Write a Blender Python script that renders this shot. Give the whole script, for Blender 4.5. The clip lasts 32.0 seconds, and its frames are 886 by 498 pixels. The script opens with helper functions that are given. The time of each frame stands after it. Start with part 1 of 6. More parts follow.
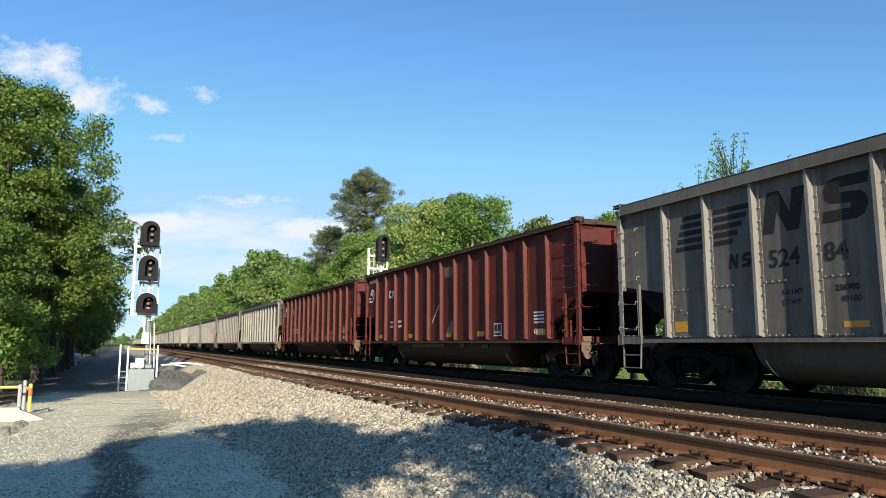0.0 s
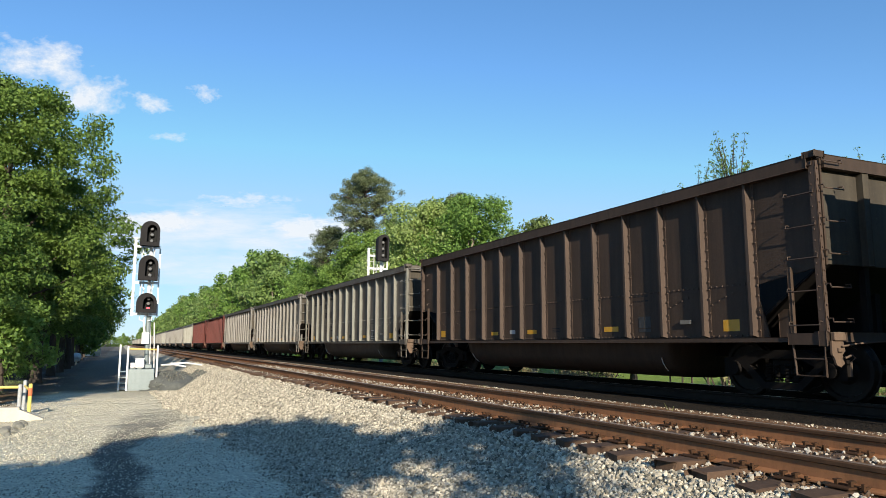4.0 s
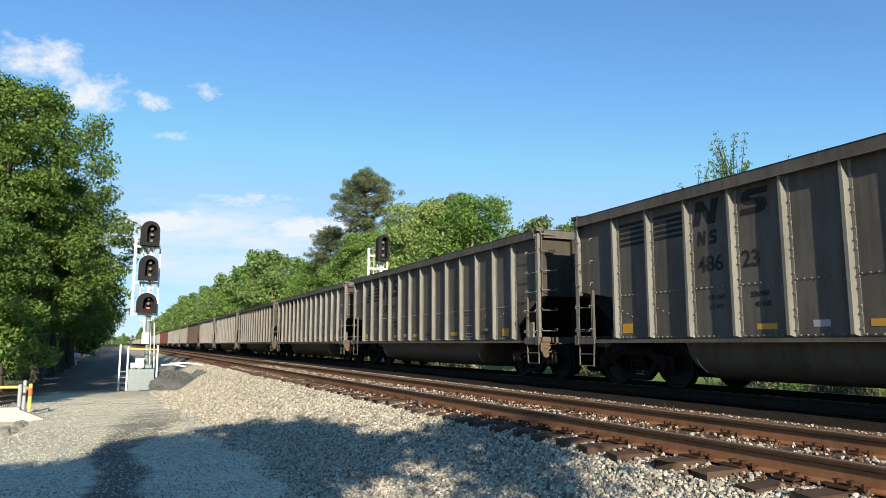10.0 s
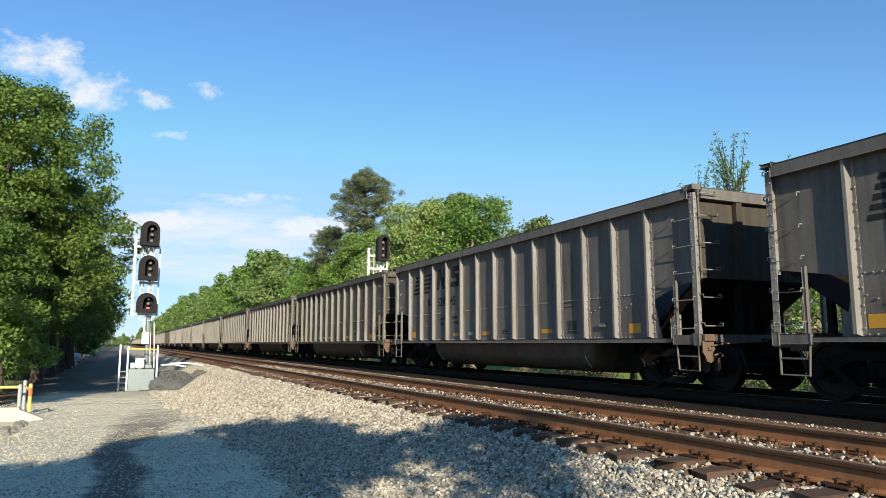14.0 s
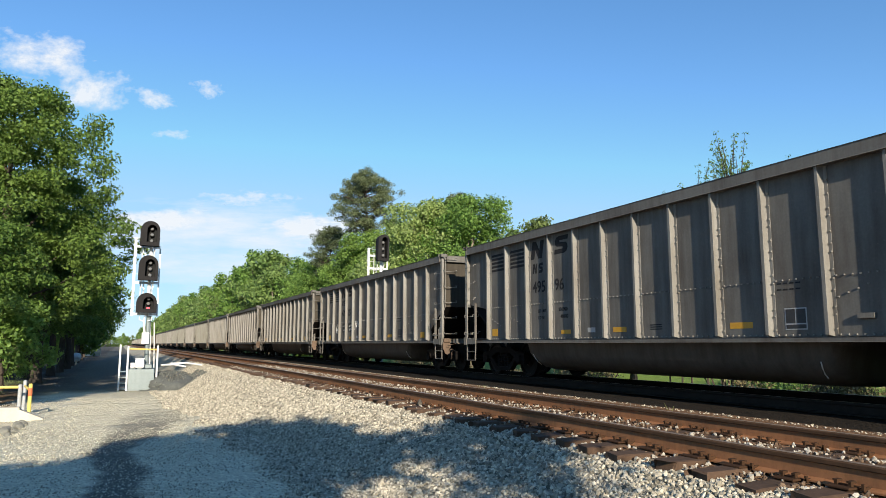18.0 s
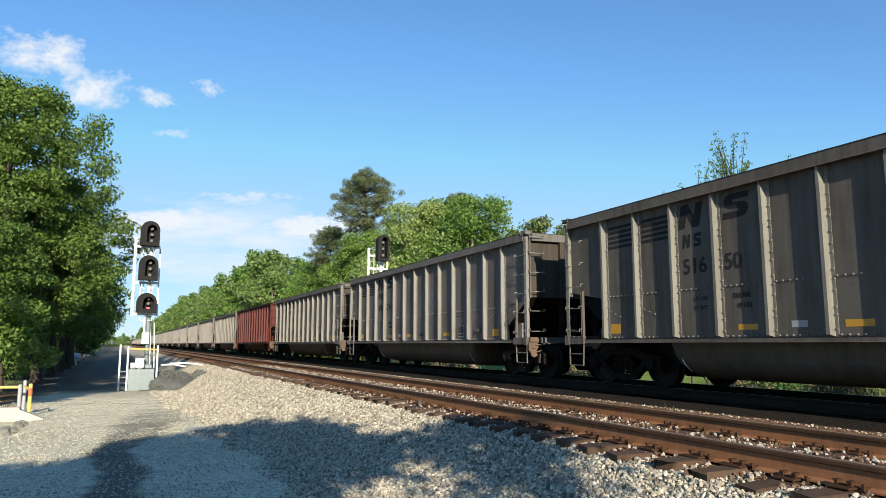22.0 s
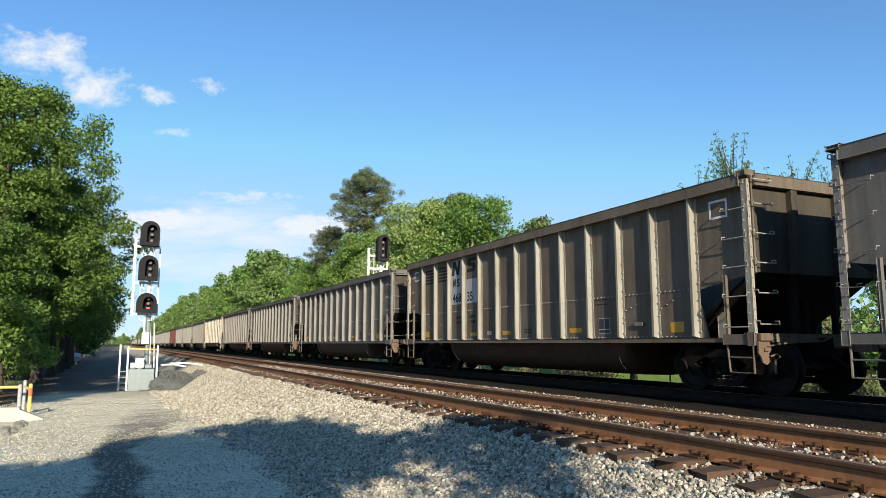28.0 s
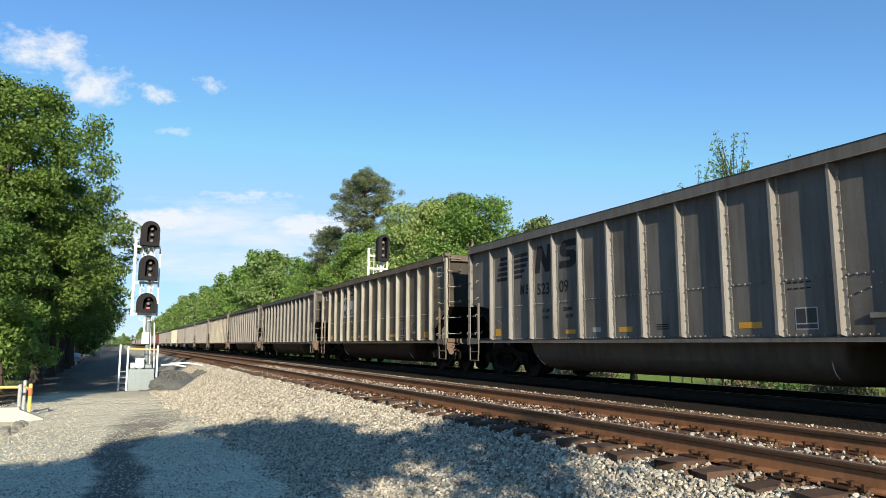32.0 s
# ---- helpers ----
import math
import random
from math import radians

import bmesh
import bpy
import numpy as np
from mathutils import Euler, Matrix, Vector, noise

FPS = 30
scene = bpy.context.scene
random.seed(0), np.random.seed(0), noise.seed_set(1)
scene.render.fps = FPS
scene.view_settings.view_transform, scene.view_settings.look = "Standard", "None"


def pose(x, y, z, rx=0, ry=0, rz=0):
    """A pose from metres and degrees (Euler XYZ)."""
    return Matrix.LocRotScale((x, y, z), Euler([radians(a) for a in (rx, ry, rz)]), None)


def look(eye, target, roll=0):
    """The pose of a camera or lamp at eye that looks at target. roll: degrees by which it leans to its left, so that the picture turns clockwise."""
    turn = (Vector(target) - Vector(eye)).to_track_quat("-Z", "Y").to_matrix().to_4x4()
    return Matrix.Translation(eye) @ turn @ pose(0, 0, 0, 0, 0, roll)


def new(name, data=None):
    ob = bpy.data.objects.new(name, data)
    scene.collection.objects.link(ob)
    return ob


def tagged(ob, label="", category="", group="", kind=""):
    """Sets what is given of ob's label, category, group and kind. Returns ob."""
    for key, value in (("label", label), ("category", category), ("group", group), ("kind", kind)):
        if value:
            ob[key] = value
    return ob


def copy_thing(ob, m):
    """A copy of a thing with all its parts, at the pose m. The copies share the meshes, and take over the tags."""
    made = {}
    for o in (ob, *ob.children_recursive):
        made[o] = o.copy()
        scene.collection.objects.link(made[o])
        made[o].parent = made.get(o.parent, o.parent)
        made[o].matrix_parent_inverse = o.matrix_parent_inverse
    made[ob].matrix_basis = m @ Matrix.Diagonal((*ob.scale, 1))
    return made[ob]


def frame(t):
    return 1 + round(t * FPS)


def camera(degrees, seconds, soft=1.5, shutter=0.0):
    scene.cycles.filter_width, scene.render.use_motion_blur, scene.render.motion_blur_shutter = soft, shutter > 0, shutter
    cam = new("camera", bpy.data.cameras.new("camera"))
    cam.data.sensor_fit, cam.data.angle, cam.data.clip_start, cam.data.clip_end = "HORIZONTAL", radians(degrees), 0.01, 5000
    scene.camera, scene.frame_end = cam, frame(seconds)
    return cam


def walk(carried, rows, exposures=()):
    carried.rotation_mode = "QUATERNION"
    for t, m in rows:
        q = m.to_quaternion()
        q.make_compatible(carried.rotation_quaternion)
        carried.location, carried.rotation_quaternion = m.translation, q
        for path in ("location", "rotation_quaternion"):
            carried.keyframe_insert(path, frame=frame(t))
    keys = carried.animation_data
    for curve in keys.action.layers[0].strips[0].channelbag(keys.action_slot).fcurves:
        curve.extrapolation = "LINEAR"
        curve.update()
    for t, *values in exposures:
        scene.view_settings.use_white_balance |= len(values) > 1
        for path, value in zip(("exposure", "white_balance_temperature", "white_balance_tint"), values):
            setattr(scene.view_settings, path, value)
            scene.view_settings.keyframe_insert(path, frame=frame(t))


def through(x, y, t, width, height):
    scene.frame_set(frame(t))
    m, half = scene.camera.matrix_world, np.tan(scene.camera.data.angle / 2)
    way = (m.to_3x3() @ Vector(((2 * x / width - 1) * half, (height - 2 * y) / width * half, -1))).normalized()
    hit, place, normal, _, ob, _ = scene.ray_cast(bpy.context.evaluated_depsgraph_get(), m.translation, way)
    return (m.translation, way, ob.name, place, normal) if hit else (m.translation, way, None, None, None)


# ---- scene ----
EYE = (0.0, 0.0, 0.856)
VIEW = pose(*EYE, 97.717, 0.0, -24.57)
cam = camera(64.68, 32.0, 0.85)
walk(cam, [(0.0, VIEW), (32.0, VIEW)])

# ---- world, sun, exposure ----
SUN_ELEVATION, SUN_SIDE = radians(20.0), (-0.19, -0.98)
world = bpy.data.worlds.new("sky")
scene.world = world
world.use_nodes = True
sky = world.node_tree.nodes.new("ShaderNodeTexSky")
sky.sky_type = "NISHITA"
sky.sun_disc = False
sky.sun_elevation = SUN_ELEVATION
sky.sun_rotation = math.atan2(SUN_SIDE[0], SUN_SIDE[1])
sky.altitude, sky.air_density, sky.dust_density, sky.ozone_density = 100, 1.0, 0.0, 3.6
clear = world.node_tree.nodes.new("ShaderNodeHueSaturation")
clear.inputs["Saturation"].default_value = 1.12
world.node_tree.links.new(sky.outputs[0], clear.inputs["Color"])
calm = world.node_tree.nodes.new("ShaderNodeMixRGB")  # holds back the glare along the horizon
calm.blend_type = "DARKEN"
calm.inputs[0].default_value, calm.inputs[2].default_value = 0.8, (2.05, 3.38, 4.7, 1)
world.node_tree.links.new(clear.outputs[0], calm.inputs[1])
world.node_tree.links.new(calm.outputs[0], world.node_tree.nodes["Background"].inputs[0])
world.node_tree.nodes["Background"].inputs[1].default_value = 0.12
sun = new("sun", bpy.data.lights.new("sun", "SUN"))
sun.data.energy, sun.data.angle, sun.data.color = 4.5, radians(0.5), (1.0, 0.9, 0.74)
sun.matrix_world = look((0, 0, 0), (-SUN_SIDE[0] * math.cos(SUN_ELEVATION), -SUN_SIDE[1] * math.cos(SUN_ELEVATION), -math.sin(SUN_ELEVATION)))
scene.view_settings.exposure = 0.7

# ---- materials ----


def shader(name):
    m = bpy.data.materials.new(name)
    m.use_nodes = True
    return m, m.node_tree.nodes, m.node_tree.links, m.node_tree.nodes["Principled BSDF"]


def ramp(nodes, links, source, stops):
    r = nodes.new("ShaderNodeValToRGB")
    while len(r.color_ramp.elements) < len(stops):
        r.color_ramp.elements.new(0.5)
    for e, (p, c) in zip(r.color_ramp.elements, stops):
        e.position = p
        e.color = (*c, 1) if len(c) == 3 else c
    links.new(source, r.inputs[0])
    return r.outputs[0]


def blend(nodes, links, fac, a, b, kind="MIX"):
    n = nodes.new("ShaderNodeMix")
    n.data_type, n.blend_type = "RGBA", kind
    for k, v in ((0, fac), (6, a), (7, b)):
        if isinstance(v, (int, float)):
            n.inputs[k].default_value = v
        elif isinstance(v, tuple):
            n.inputs[k].default_value = (*v, 1)
        else:
            links.new(v, n.inputs[k])
    return n.outputs[2]


def noise_tex(nodes, links, vector, scale, detail=4.0, rough=0.6):
    n = nodes.new("ShaderNodeTexNoise")
    n.inputs["Scale"].default_value, n.inputs["Detail"].default_value, n.inputs["Roughness"].default_value = scale, detail, rough
    links.new(vector, n.inputs["Vector"])
    return n.outputs[0]


def local_vector(nodes, links, stretch=(1, 1, 1), shift=True):
    tc = nodes.new("ShaderNodeTexCoord")
    mp = nodes.new("ShaderNodeMapping")
    mp.inputs["Scale"].default_value = stretch
    links.new(tc.outputs["Object"], mp.inputs["Vector"])
    if shift:
        info = nodes.new("ShaderNodeObjectInfo")
        mul = nodes.new("ShaderNodeMath")
        mul.operation = "MULTIPLY"
        mul.inputs[1].default_value = 37.0
        links.new(info.outputs["Random"], mul.inputs[0])
        links.new(mul.outputs[0], mp.inputs["Location"])
    return mp.outputs[0]


def bumped(nodes, links, bsdf, height, strength, distance):
    b = nodes.new("ShaderNodeBump")
    b.inputs["Strength"].default_value, b.inputs["Distance"].default_value = strength, distance
    links.new(height, b.inputs["Height"])
    links.new(b.outputs[0], bsdf.inputs["Normal"])


def weathered(name, base, grime, wear, rough=0.6, grime_at=(0.42, 0.72), wear_at=(0.66, 0.74), metal=0.0, scale=1.0):
    """Painted or bare metal with broad grime, vertical streaks, fine speckle and worn or rusty spots."""
    m, nodes, links, bsdf = shader(name)
    v = local_vector(nodes, links)
    streak = local_vector(nodes, links, (2.2, 2.2, 0.22))
    broad = noise_tex(nodes, links, v, 0.7 * scale, 3)
    runs = noise_tex(nodes, links, streak, 3.0 * scale, 5)
    fine = noise_tex(nodes, links, v, 26.0 * scale, 5, 0.7)
    both = nodes.new("ShaderNodeMath")
    both.operation = "MULTIPLY_ADD"
    both.inputs[1].default_value = 0.55
    half = nodes.new("ShaderNodeMath")
    half.operation = "MULTIPLY"
    half.inputs[1].default_value = 0.45
    links.new(broad, half.inputs[0])
    links.new(runs, both.inputs[0])
    links.new(half.outputs[0], both.inputs[2])
    g = ramp(nodes, links, both.outputs[0], [(grime_at[0], (0, 0, 0)), (grime_at[1], (1, 1, 1))])
    c = blend(nodes, links, g, base, grime)
    w = ramp(nodes, links, fine, [(wear_at[0], (0, 0, 0)), (wear_at[1], (1, 1, 1))])
    c = blend(nodes, links, w, c, wear)
    c = blend(nodes, links, 0.25, c, ramp(nodes, links, fine, [(0.3, (0.55, 0.55, 0.55)), (0.7, (1.3, 1.3, 1.3))]), "MULTIPLY")
    links.new(c, bsdf.inputs["Base Color"])
    bsdf.inputs["Roughness"].default_value, bsdf.inputs["Metallic"].default_value = rough, metal
    bsdf.inputs["Specular IOR Level"].default_value = 0.3 if rough < 0.7 else 0.12
    bumped(nodes, links, bsdf, fine, 0.25, 0.004)
    return m


def plain(name, color, rough=0.6, metal=0.0, glow=0.0, grain=0.12, scale=14.0):
    m, nodes, links, bsdf = shader(name)
    n = noise_tex(nodes, links, local_vector(nodes, links), scale, 4)
    c = ramp(nodes, links, n, [(0.25, tuple(x * (1 - grain) for x in color)), (0.75, tuple(min(1, x * (1 + grain)) for x in color))])
    links.new(c, bsdf.inputs["Base Color"])
    bsdf.inputs["Roughness"].default_value, bsdf.inputs["Metallic"].default_value = rough, metal
    if glow:
        bsdf.inputs["Emission Color"].default_value, bsdf.inputs["Emission Strength"].default_value = (*color, 1), glow
    return m


def leafy(name, dark, light, through=0.35):
    m, nodes, links, bsdf = shader(name)
    geo = nodes.new("ShaderNodeNewGeometry")
    tint = ramp(nodes, links, geo.outputs["Random Per Island"], [(0.0, dark), (0.8, light), (1.0, tuple(min(1, 1.25 * x) for x in light))])
    info = nodes.new("ShaderNodeObjectInfo")
    tint = blend(nodes, links, 1.0, tint, ramp(nodes, links, info.outputs["Random"], [(0, (0.82, 0.86, 0.8)), (1, (1.15, 1.08, 1.0))]), "MULTIPLY")
    links.new(tint, bsdf.inputs["Base Color"])
    bsdf.inputs["Roughness"].default_value = 0.55
    bsdf.inputs["Specular IOR Level"].default_value = 0.25
    tr = nodes.new("ShaderNodeBsdfTranslucent")
    links.new(tint, tr.inputs[0])
    mix = nodes.new("ShaderNodeMixShader")
    mix.inputs[0].default_value = through
    links.new(bsdf.outputs[0], mix.inputs[1])
    links.new(tr.outputs[0], mix.inputs[2])
    links.new(mix.outputs[0], nodes["Material Output"].inputs[0])
    return m


M = {
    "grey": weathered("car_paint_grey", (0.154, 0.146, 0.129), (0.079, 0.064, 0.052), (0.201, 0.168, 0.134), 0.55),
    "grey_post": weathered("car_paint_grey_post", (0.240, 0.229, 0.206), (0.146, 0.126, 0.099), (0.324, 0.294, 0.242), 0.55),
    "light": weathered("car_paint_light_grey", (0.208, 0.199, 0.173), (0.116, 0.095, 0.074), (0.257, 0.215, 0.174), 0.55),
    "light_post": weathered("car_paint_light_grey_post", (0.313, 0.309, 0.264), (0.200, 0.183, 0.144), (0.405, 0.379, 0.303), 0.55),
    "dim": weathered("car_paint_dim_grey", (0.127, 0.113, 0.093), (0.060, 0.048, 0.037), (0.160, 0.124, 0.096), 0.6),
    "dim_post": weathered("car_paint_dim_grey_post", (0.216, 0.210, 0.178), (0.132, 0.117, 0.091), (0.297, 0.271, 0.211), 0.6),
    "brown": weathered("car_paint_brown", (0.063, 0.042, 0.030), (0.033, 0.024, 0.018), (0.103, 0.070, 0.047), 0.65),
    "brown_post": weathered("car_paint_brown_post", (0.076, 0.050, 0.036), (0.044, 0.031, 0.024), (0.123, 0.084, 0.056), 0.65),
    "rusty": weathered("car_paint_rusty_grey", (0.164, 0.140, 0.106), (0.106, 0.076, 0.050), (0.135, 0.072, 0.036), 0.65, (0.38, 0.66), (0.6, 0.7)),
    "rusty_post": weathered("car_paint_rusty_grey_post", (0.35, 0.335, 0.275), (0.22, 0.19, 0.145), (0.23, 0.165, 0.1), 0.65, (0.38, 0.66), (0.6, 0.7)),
    "red": weathered("car_paint_red", (0.135, 0.025, 0.017), (0.063, 0.016, 0.013), (0.162, 0.060, 0.041), 0.6, (0.36, 0.62)),
    "red_post": weathered("car_paint_red_post", (0.114, 0.021, 0.014), (0.058, 0.015, 0.012), (0.141, 0.055, 0.037), 0.6),
    "cream": weathered("car_paint_cream", (0.42, 0.405, 0.325), (0.3, 0.265, 0.185), (0.17, 0.085, 0.045), 0.55, (0.46, 0.72), (0.68, 0.75)),
    "cream_post": weathered("car_paint_cream_post", (0.497, 0.469, 0.388), (0.364, 0.286, 0.185), (0.165, 0.071, 0.032), 0.55, (0.46, 0.7), (0.56, 0.62)),
    # End walls: soot, darkened further for the shade between coupled cars.
    "soot": weathered("end_wall_soot_shade", (0.075, 0.064, 0.048), (0.04, 0.034, 0.028), (0.11, 0.09, 0.066), 0.75),
    "tub": weathered("tub_steel", (0.113, 0.099, 0.079), (0.059, 0.050, 0.040), (0.151, 0.126, 0.097), 0.55),
    # Near-black mixes grime with the shade beneath the cars, held in the colour.
    "under": weathered("underframe_grime_shade", (0.013, 0.011, 0.01), (0.009, 0.008, 0.007), (0.03, 0.02, 0.014), 0.75),
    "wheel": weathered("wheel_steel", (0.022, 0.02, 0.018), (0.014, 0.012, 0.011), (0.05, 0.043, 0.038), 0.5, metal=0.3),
    "coupler": weathered("coupler_rust", (0.17, 0.115, 0.08), (0.08, 0.06, 0.045), (0.26, 0.18, 0.12), 0.75),
    "ink": plain("lettering_black", (0.025, 0.024, 0.024), 0.8, grain=0.3),
    "chalk": plain("lettering_white", (0.7, 0.68, 0.64), 0.6, grain=0.1),
    "panel": plain("stencil_panel_black", (0.03, 0.03, 0.03), 0.6, grain=0.3),
    "patch": plain("repainted_patch", (0.36, 0.36, 0.35), 0.55, grain=0.06),
    "yellow": plain("reflector_yellow", (0.55, 0.28, 0.02), 0.4, grain=0.08),
    "rail": weathered("rail_rust", (0.316, 0.143, 0.064), (0.184, 0.088, 0.044), (0.409, 0.201, 0.097), 0.75, scale=1.6),
    "railtop": weathered("rail_running_top", (0.367, 0.278, 0.204), (0.238, 0.165, 0.116), (0.454, 0.371, 0.291), 0.4, metal=0.4),
    "tie": weathered("tie_wood", (0.101, 0.062, 0.040), (0.054, 0.035, 0.023), (0.178, 0.119, 0.078), 0.85, scale=2.0),
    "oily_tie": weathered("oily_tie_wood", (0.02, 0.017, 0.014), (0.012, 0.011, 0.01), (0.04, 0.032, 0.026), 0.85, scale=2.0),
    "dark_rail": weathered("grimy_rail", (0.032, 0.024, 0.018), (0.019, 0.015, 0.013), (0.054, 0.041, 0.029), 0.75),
    "rail_head": weathered("rail_head_side", (0.099, 0.055, 0.032), (0.060, 0.035, 0.021), (0.145, 0.081, 0.049), 0.75, scale=1.6),
    "plate": weathered("tie_plate_rust", (0.067, 0.034, 0.018), (0.039, 0.022, 0.013), (0.102, 0.051, 0.029), 0.75),
    "white": plain("white_paint", (0.78, 0.77, 0.74), 0.45, grain=0.06),
    "galv": weathered("galvanised_sheet", (0.25, 0.29, 0.29), (0.19, 0.225, 0.23), (0.3, 0.335, 0.33), 0.45, metal=0.3),
    "signal": weathered("signal_black", (0.026, 0.024, 0.024), (0.018, 0.017, 0.017), (0.05, 0.046, 0.044), 0.75),
    "cavity": plain("hood_inside_black", (0.008, 0.008, 0.008), 0.9),
    "steel": plain("bollard_steel", (0.45, 0.46, 0.45), 0.5, 0.3),
    "yellow_paint": plain("yellow_paint", (0.72, 0.56, 0.14), 0.5),
    "orange": plain("reflective_orange", (0.6, 0.16, 0.06), 0.5),
    "concrete": weathered("pale_concrete", (0.670, 0.597, 0.466), (0.540, 0.464, 0.349), (0.756, 0.690, 0.582), 0.85),
    "lens": plain("signal_lens_clear", (0.16, 0.16, 0.16), 0.15, grain=0.02),
    "red_lens": plain("signal_lens_red", (1.0, 0.08, 0.1), 0.2, glow=1.2, grain=0.0),
    "bark": weathered("bark", (0.091, 0.071, 0.056), (0.049, 0.039, 0.032), (0.140, 0.120, 0.096), 0.9, scale=3.0),
    "pale_bark": weathered("pale_bark", (0.26, 0.22, 0.17), (0.16, 0.13, 0.1), (0.33, 0.29, 0.24), 0.9, scale=3.0),
    "leaf_a": leafy("leaves_fresh_green", (0.12, 0.21, 0.048), (0.235, 0.37, 0.09), 0.4),
    "leaf_b": leafy("leaves_deep_green", (0.082, 0.14, 0.032), (0.172, 0.27, 0.06), 0.42),
    "leaf_c": leafy("leaves_yellow_green", (0.19, 0.28, 0.085), (0.33, 0.43, 0.16), 0.4),
    "leaf_e": leafy("leaves_far_woods", (0.12, 0.2, 0.062), (0.235, 0.335, 0.105)),
    "leaf_d": leafy("leaves_olive", (0.09, 0.13, 0.045), (0.22, 0.28, 0.1)),
    "dry": leafy("dry_brush_leaves", (0.14, 0.115, 0.06), (0.3, 0.27, 0.15), 0.3),
    "needle": leafy("pine_needles", (0.08, 0.11, 0.055), (0.19, 0.225, 0.12), 0.2),
    "grass": leafy("grass_blades", (0.07, 0.12, 0.02), (0.2, 0.28, 0.05)),
    "tank": plain("white_tank_paint", (0.55, 0.62, 0.66), 0.4),
}


def stone_material(name, tones):
    m, nodes, links, bsdf = shader(name)
    geo = nodes.new("ShaderNodeNewGeometry")
    c = ramp(nodes, links, geo.outputs["Random Per Island"], tones)
    n = noise_tex(nodes, links, local_vector(nodes, links), 60.0, 4)
    c = blend(nodes, links, 0.5, c, ramp(nodes, links, n, [(0.3, (0.6, 0.6, 0.6)), (0.7, (1.25, 1.25, 1.25))]), "MULTIPLY")
    links.new(c, bsdf.inputs["Base Color"])
    bsdf.inputs["Roughness"].default_value = 0.85
    bsdf.inputs["Specular IOR Level"].default_value = 0.2
    bumped(nodes, links, bsdf, n, 0.4, 0.006)
    return m


for key in ("ink", "under", "wheel", "tub", "grey", "light", "dim", "brown", "rusty", "red", "dark_rail", "oily_tie", "tie", "rail"):
    M[key].node_tree.nodes["Principled BSDF"].inputs["Specular IOR Level"].default_value = 0.08 if key in ("under", "wheel", "dark_rail", "oily_tie") else 0.2
M["ballast"] = stone_material("ballast_granite", [(0, (0.127, 0.115, 0.088)), (0.3, (0.300, 0.268, 0.206)), (0.8, (0.518, 0.465, 0.361)), (1, (0.715, 0.646, 0.502))])
M["dark_stone"] = stone_material("mound_stone", [(0, (0.06, 0.062, 0.055)), (0.6, (0.13, 0.135, 0.12)), (0.95, (0.21, 0.21, 0.18)), (1, (0.26, 0.18, 0.11))])
M["pebble"] = stone_material("lot_pebble", [(0, (0.228, 0.209, 0.160)), (0.5, (0.437, 0.400, 0.302)), (0.9, (0.627, 0.573, 0.437)), (1, (0.900, 0.874, 0.689))])
M["crib"] = stone_material("crib_ballast", [(0, (0.09, 0.056, 0.036)), (0.45, (0.19, 0.13, 0.085)), (0.58, (0.34, 0.3, 0.24)), (1, (0.55, 0.51, 0.43))])


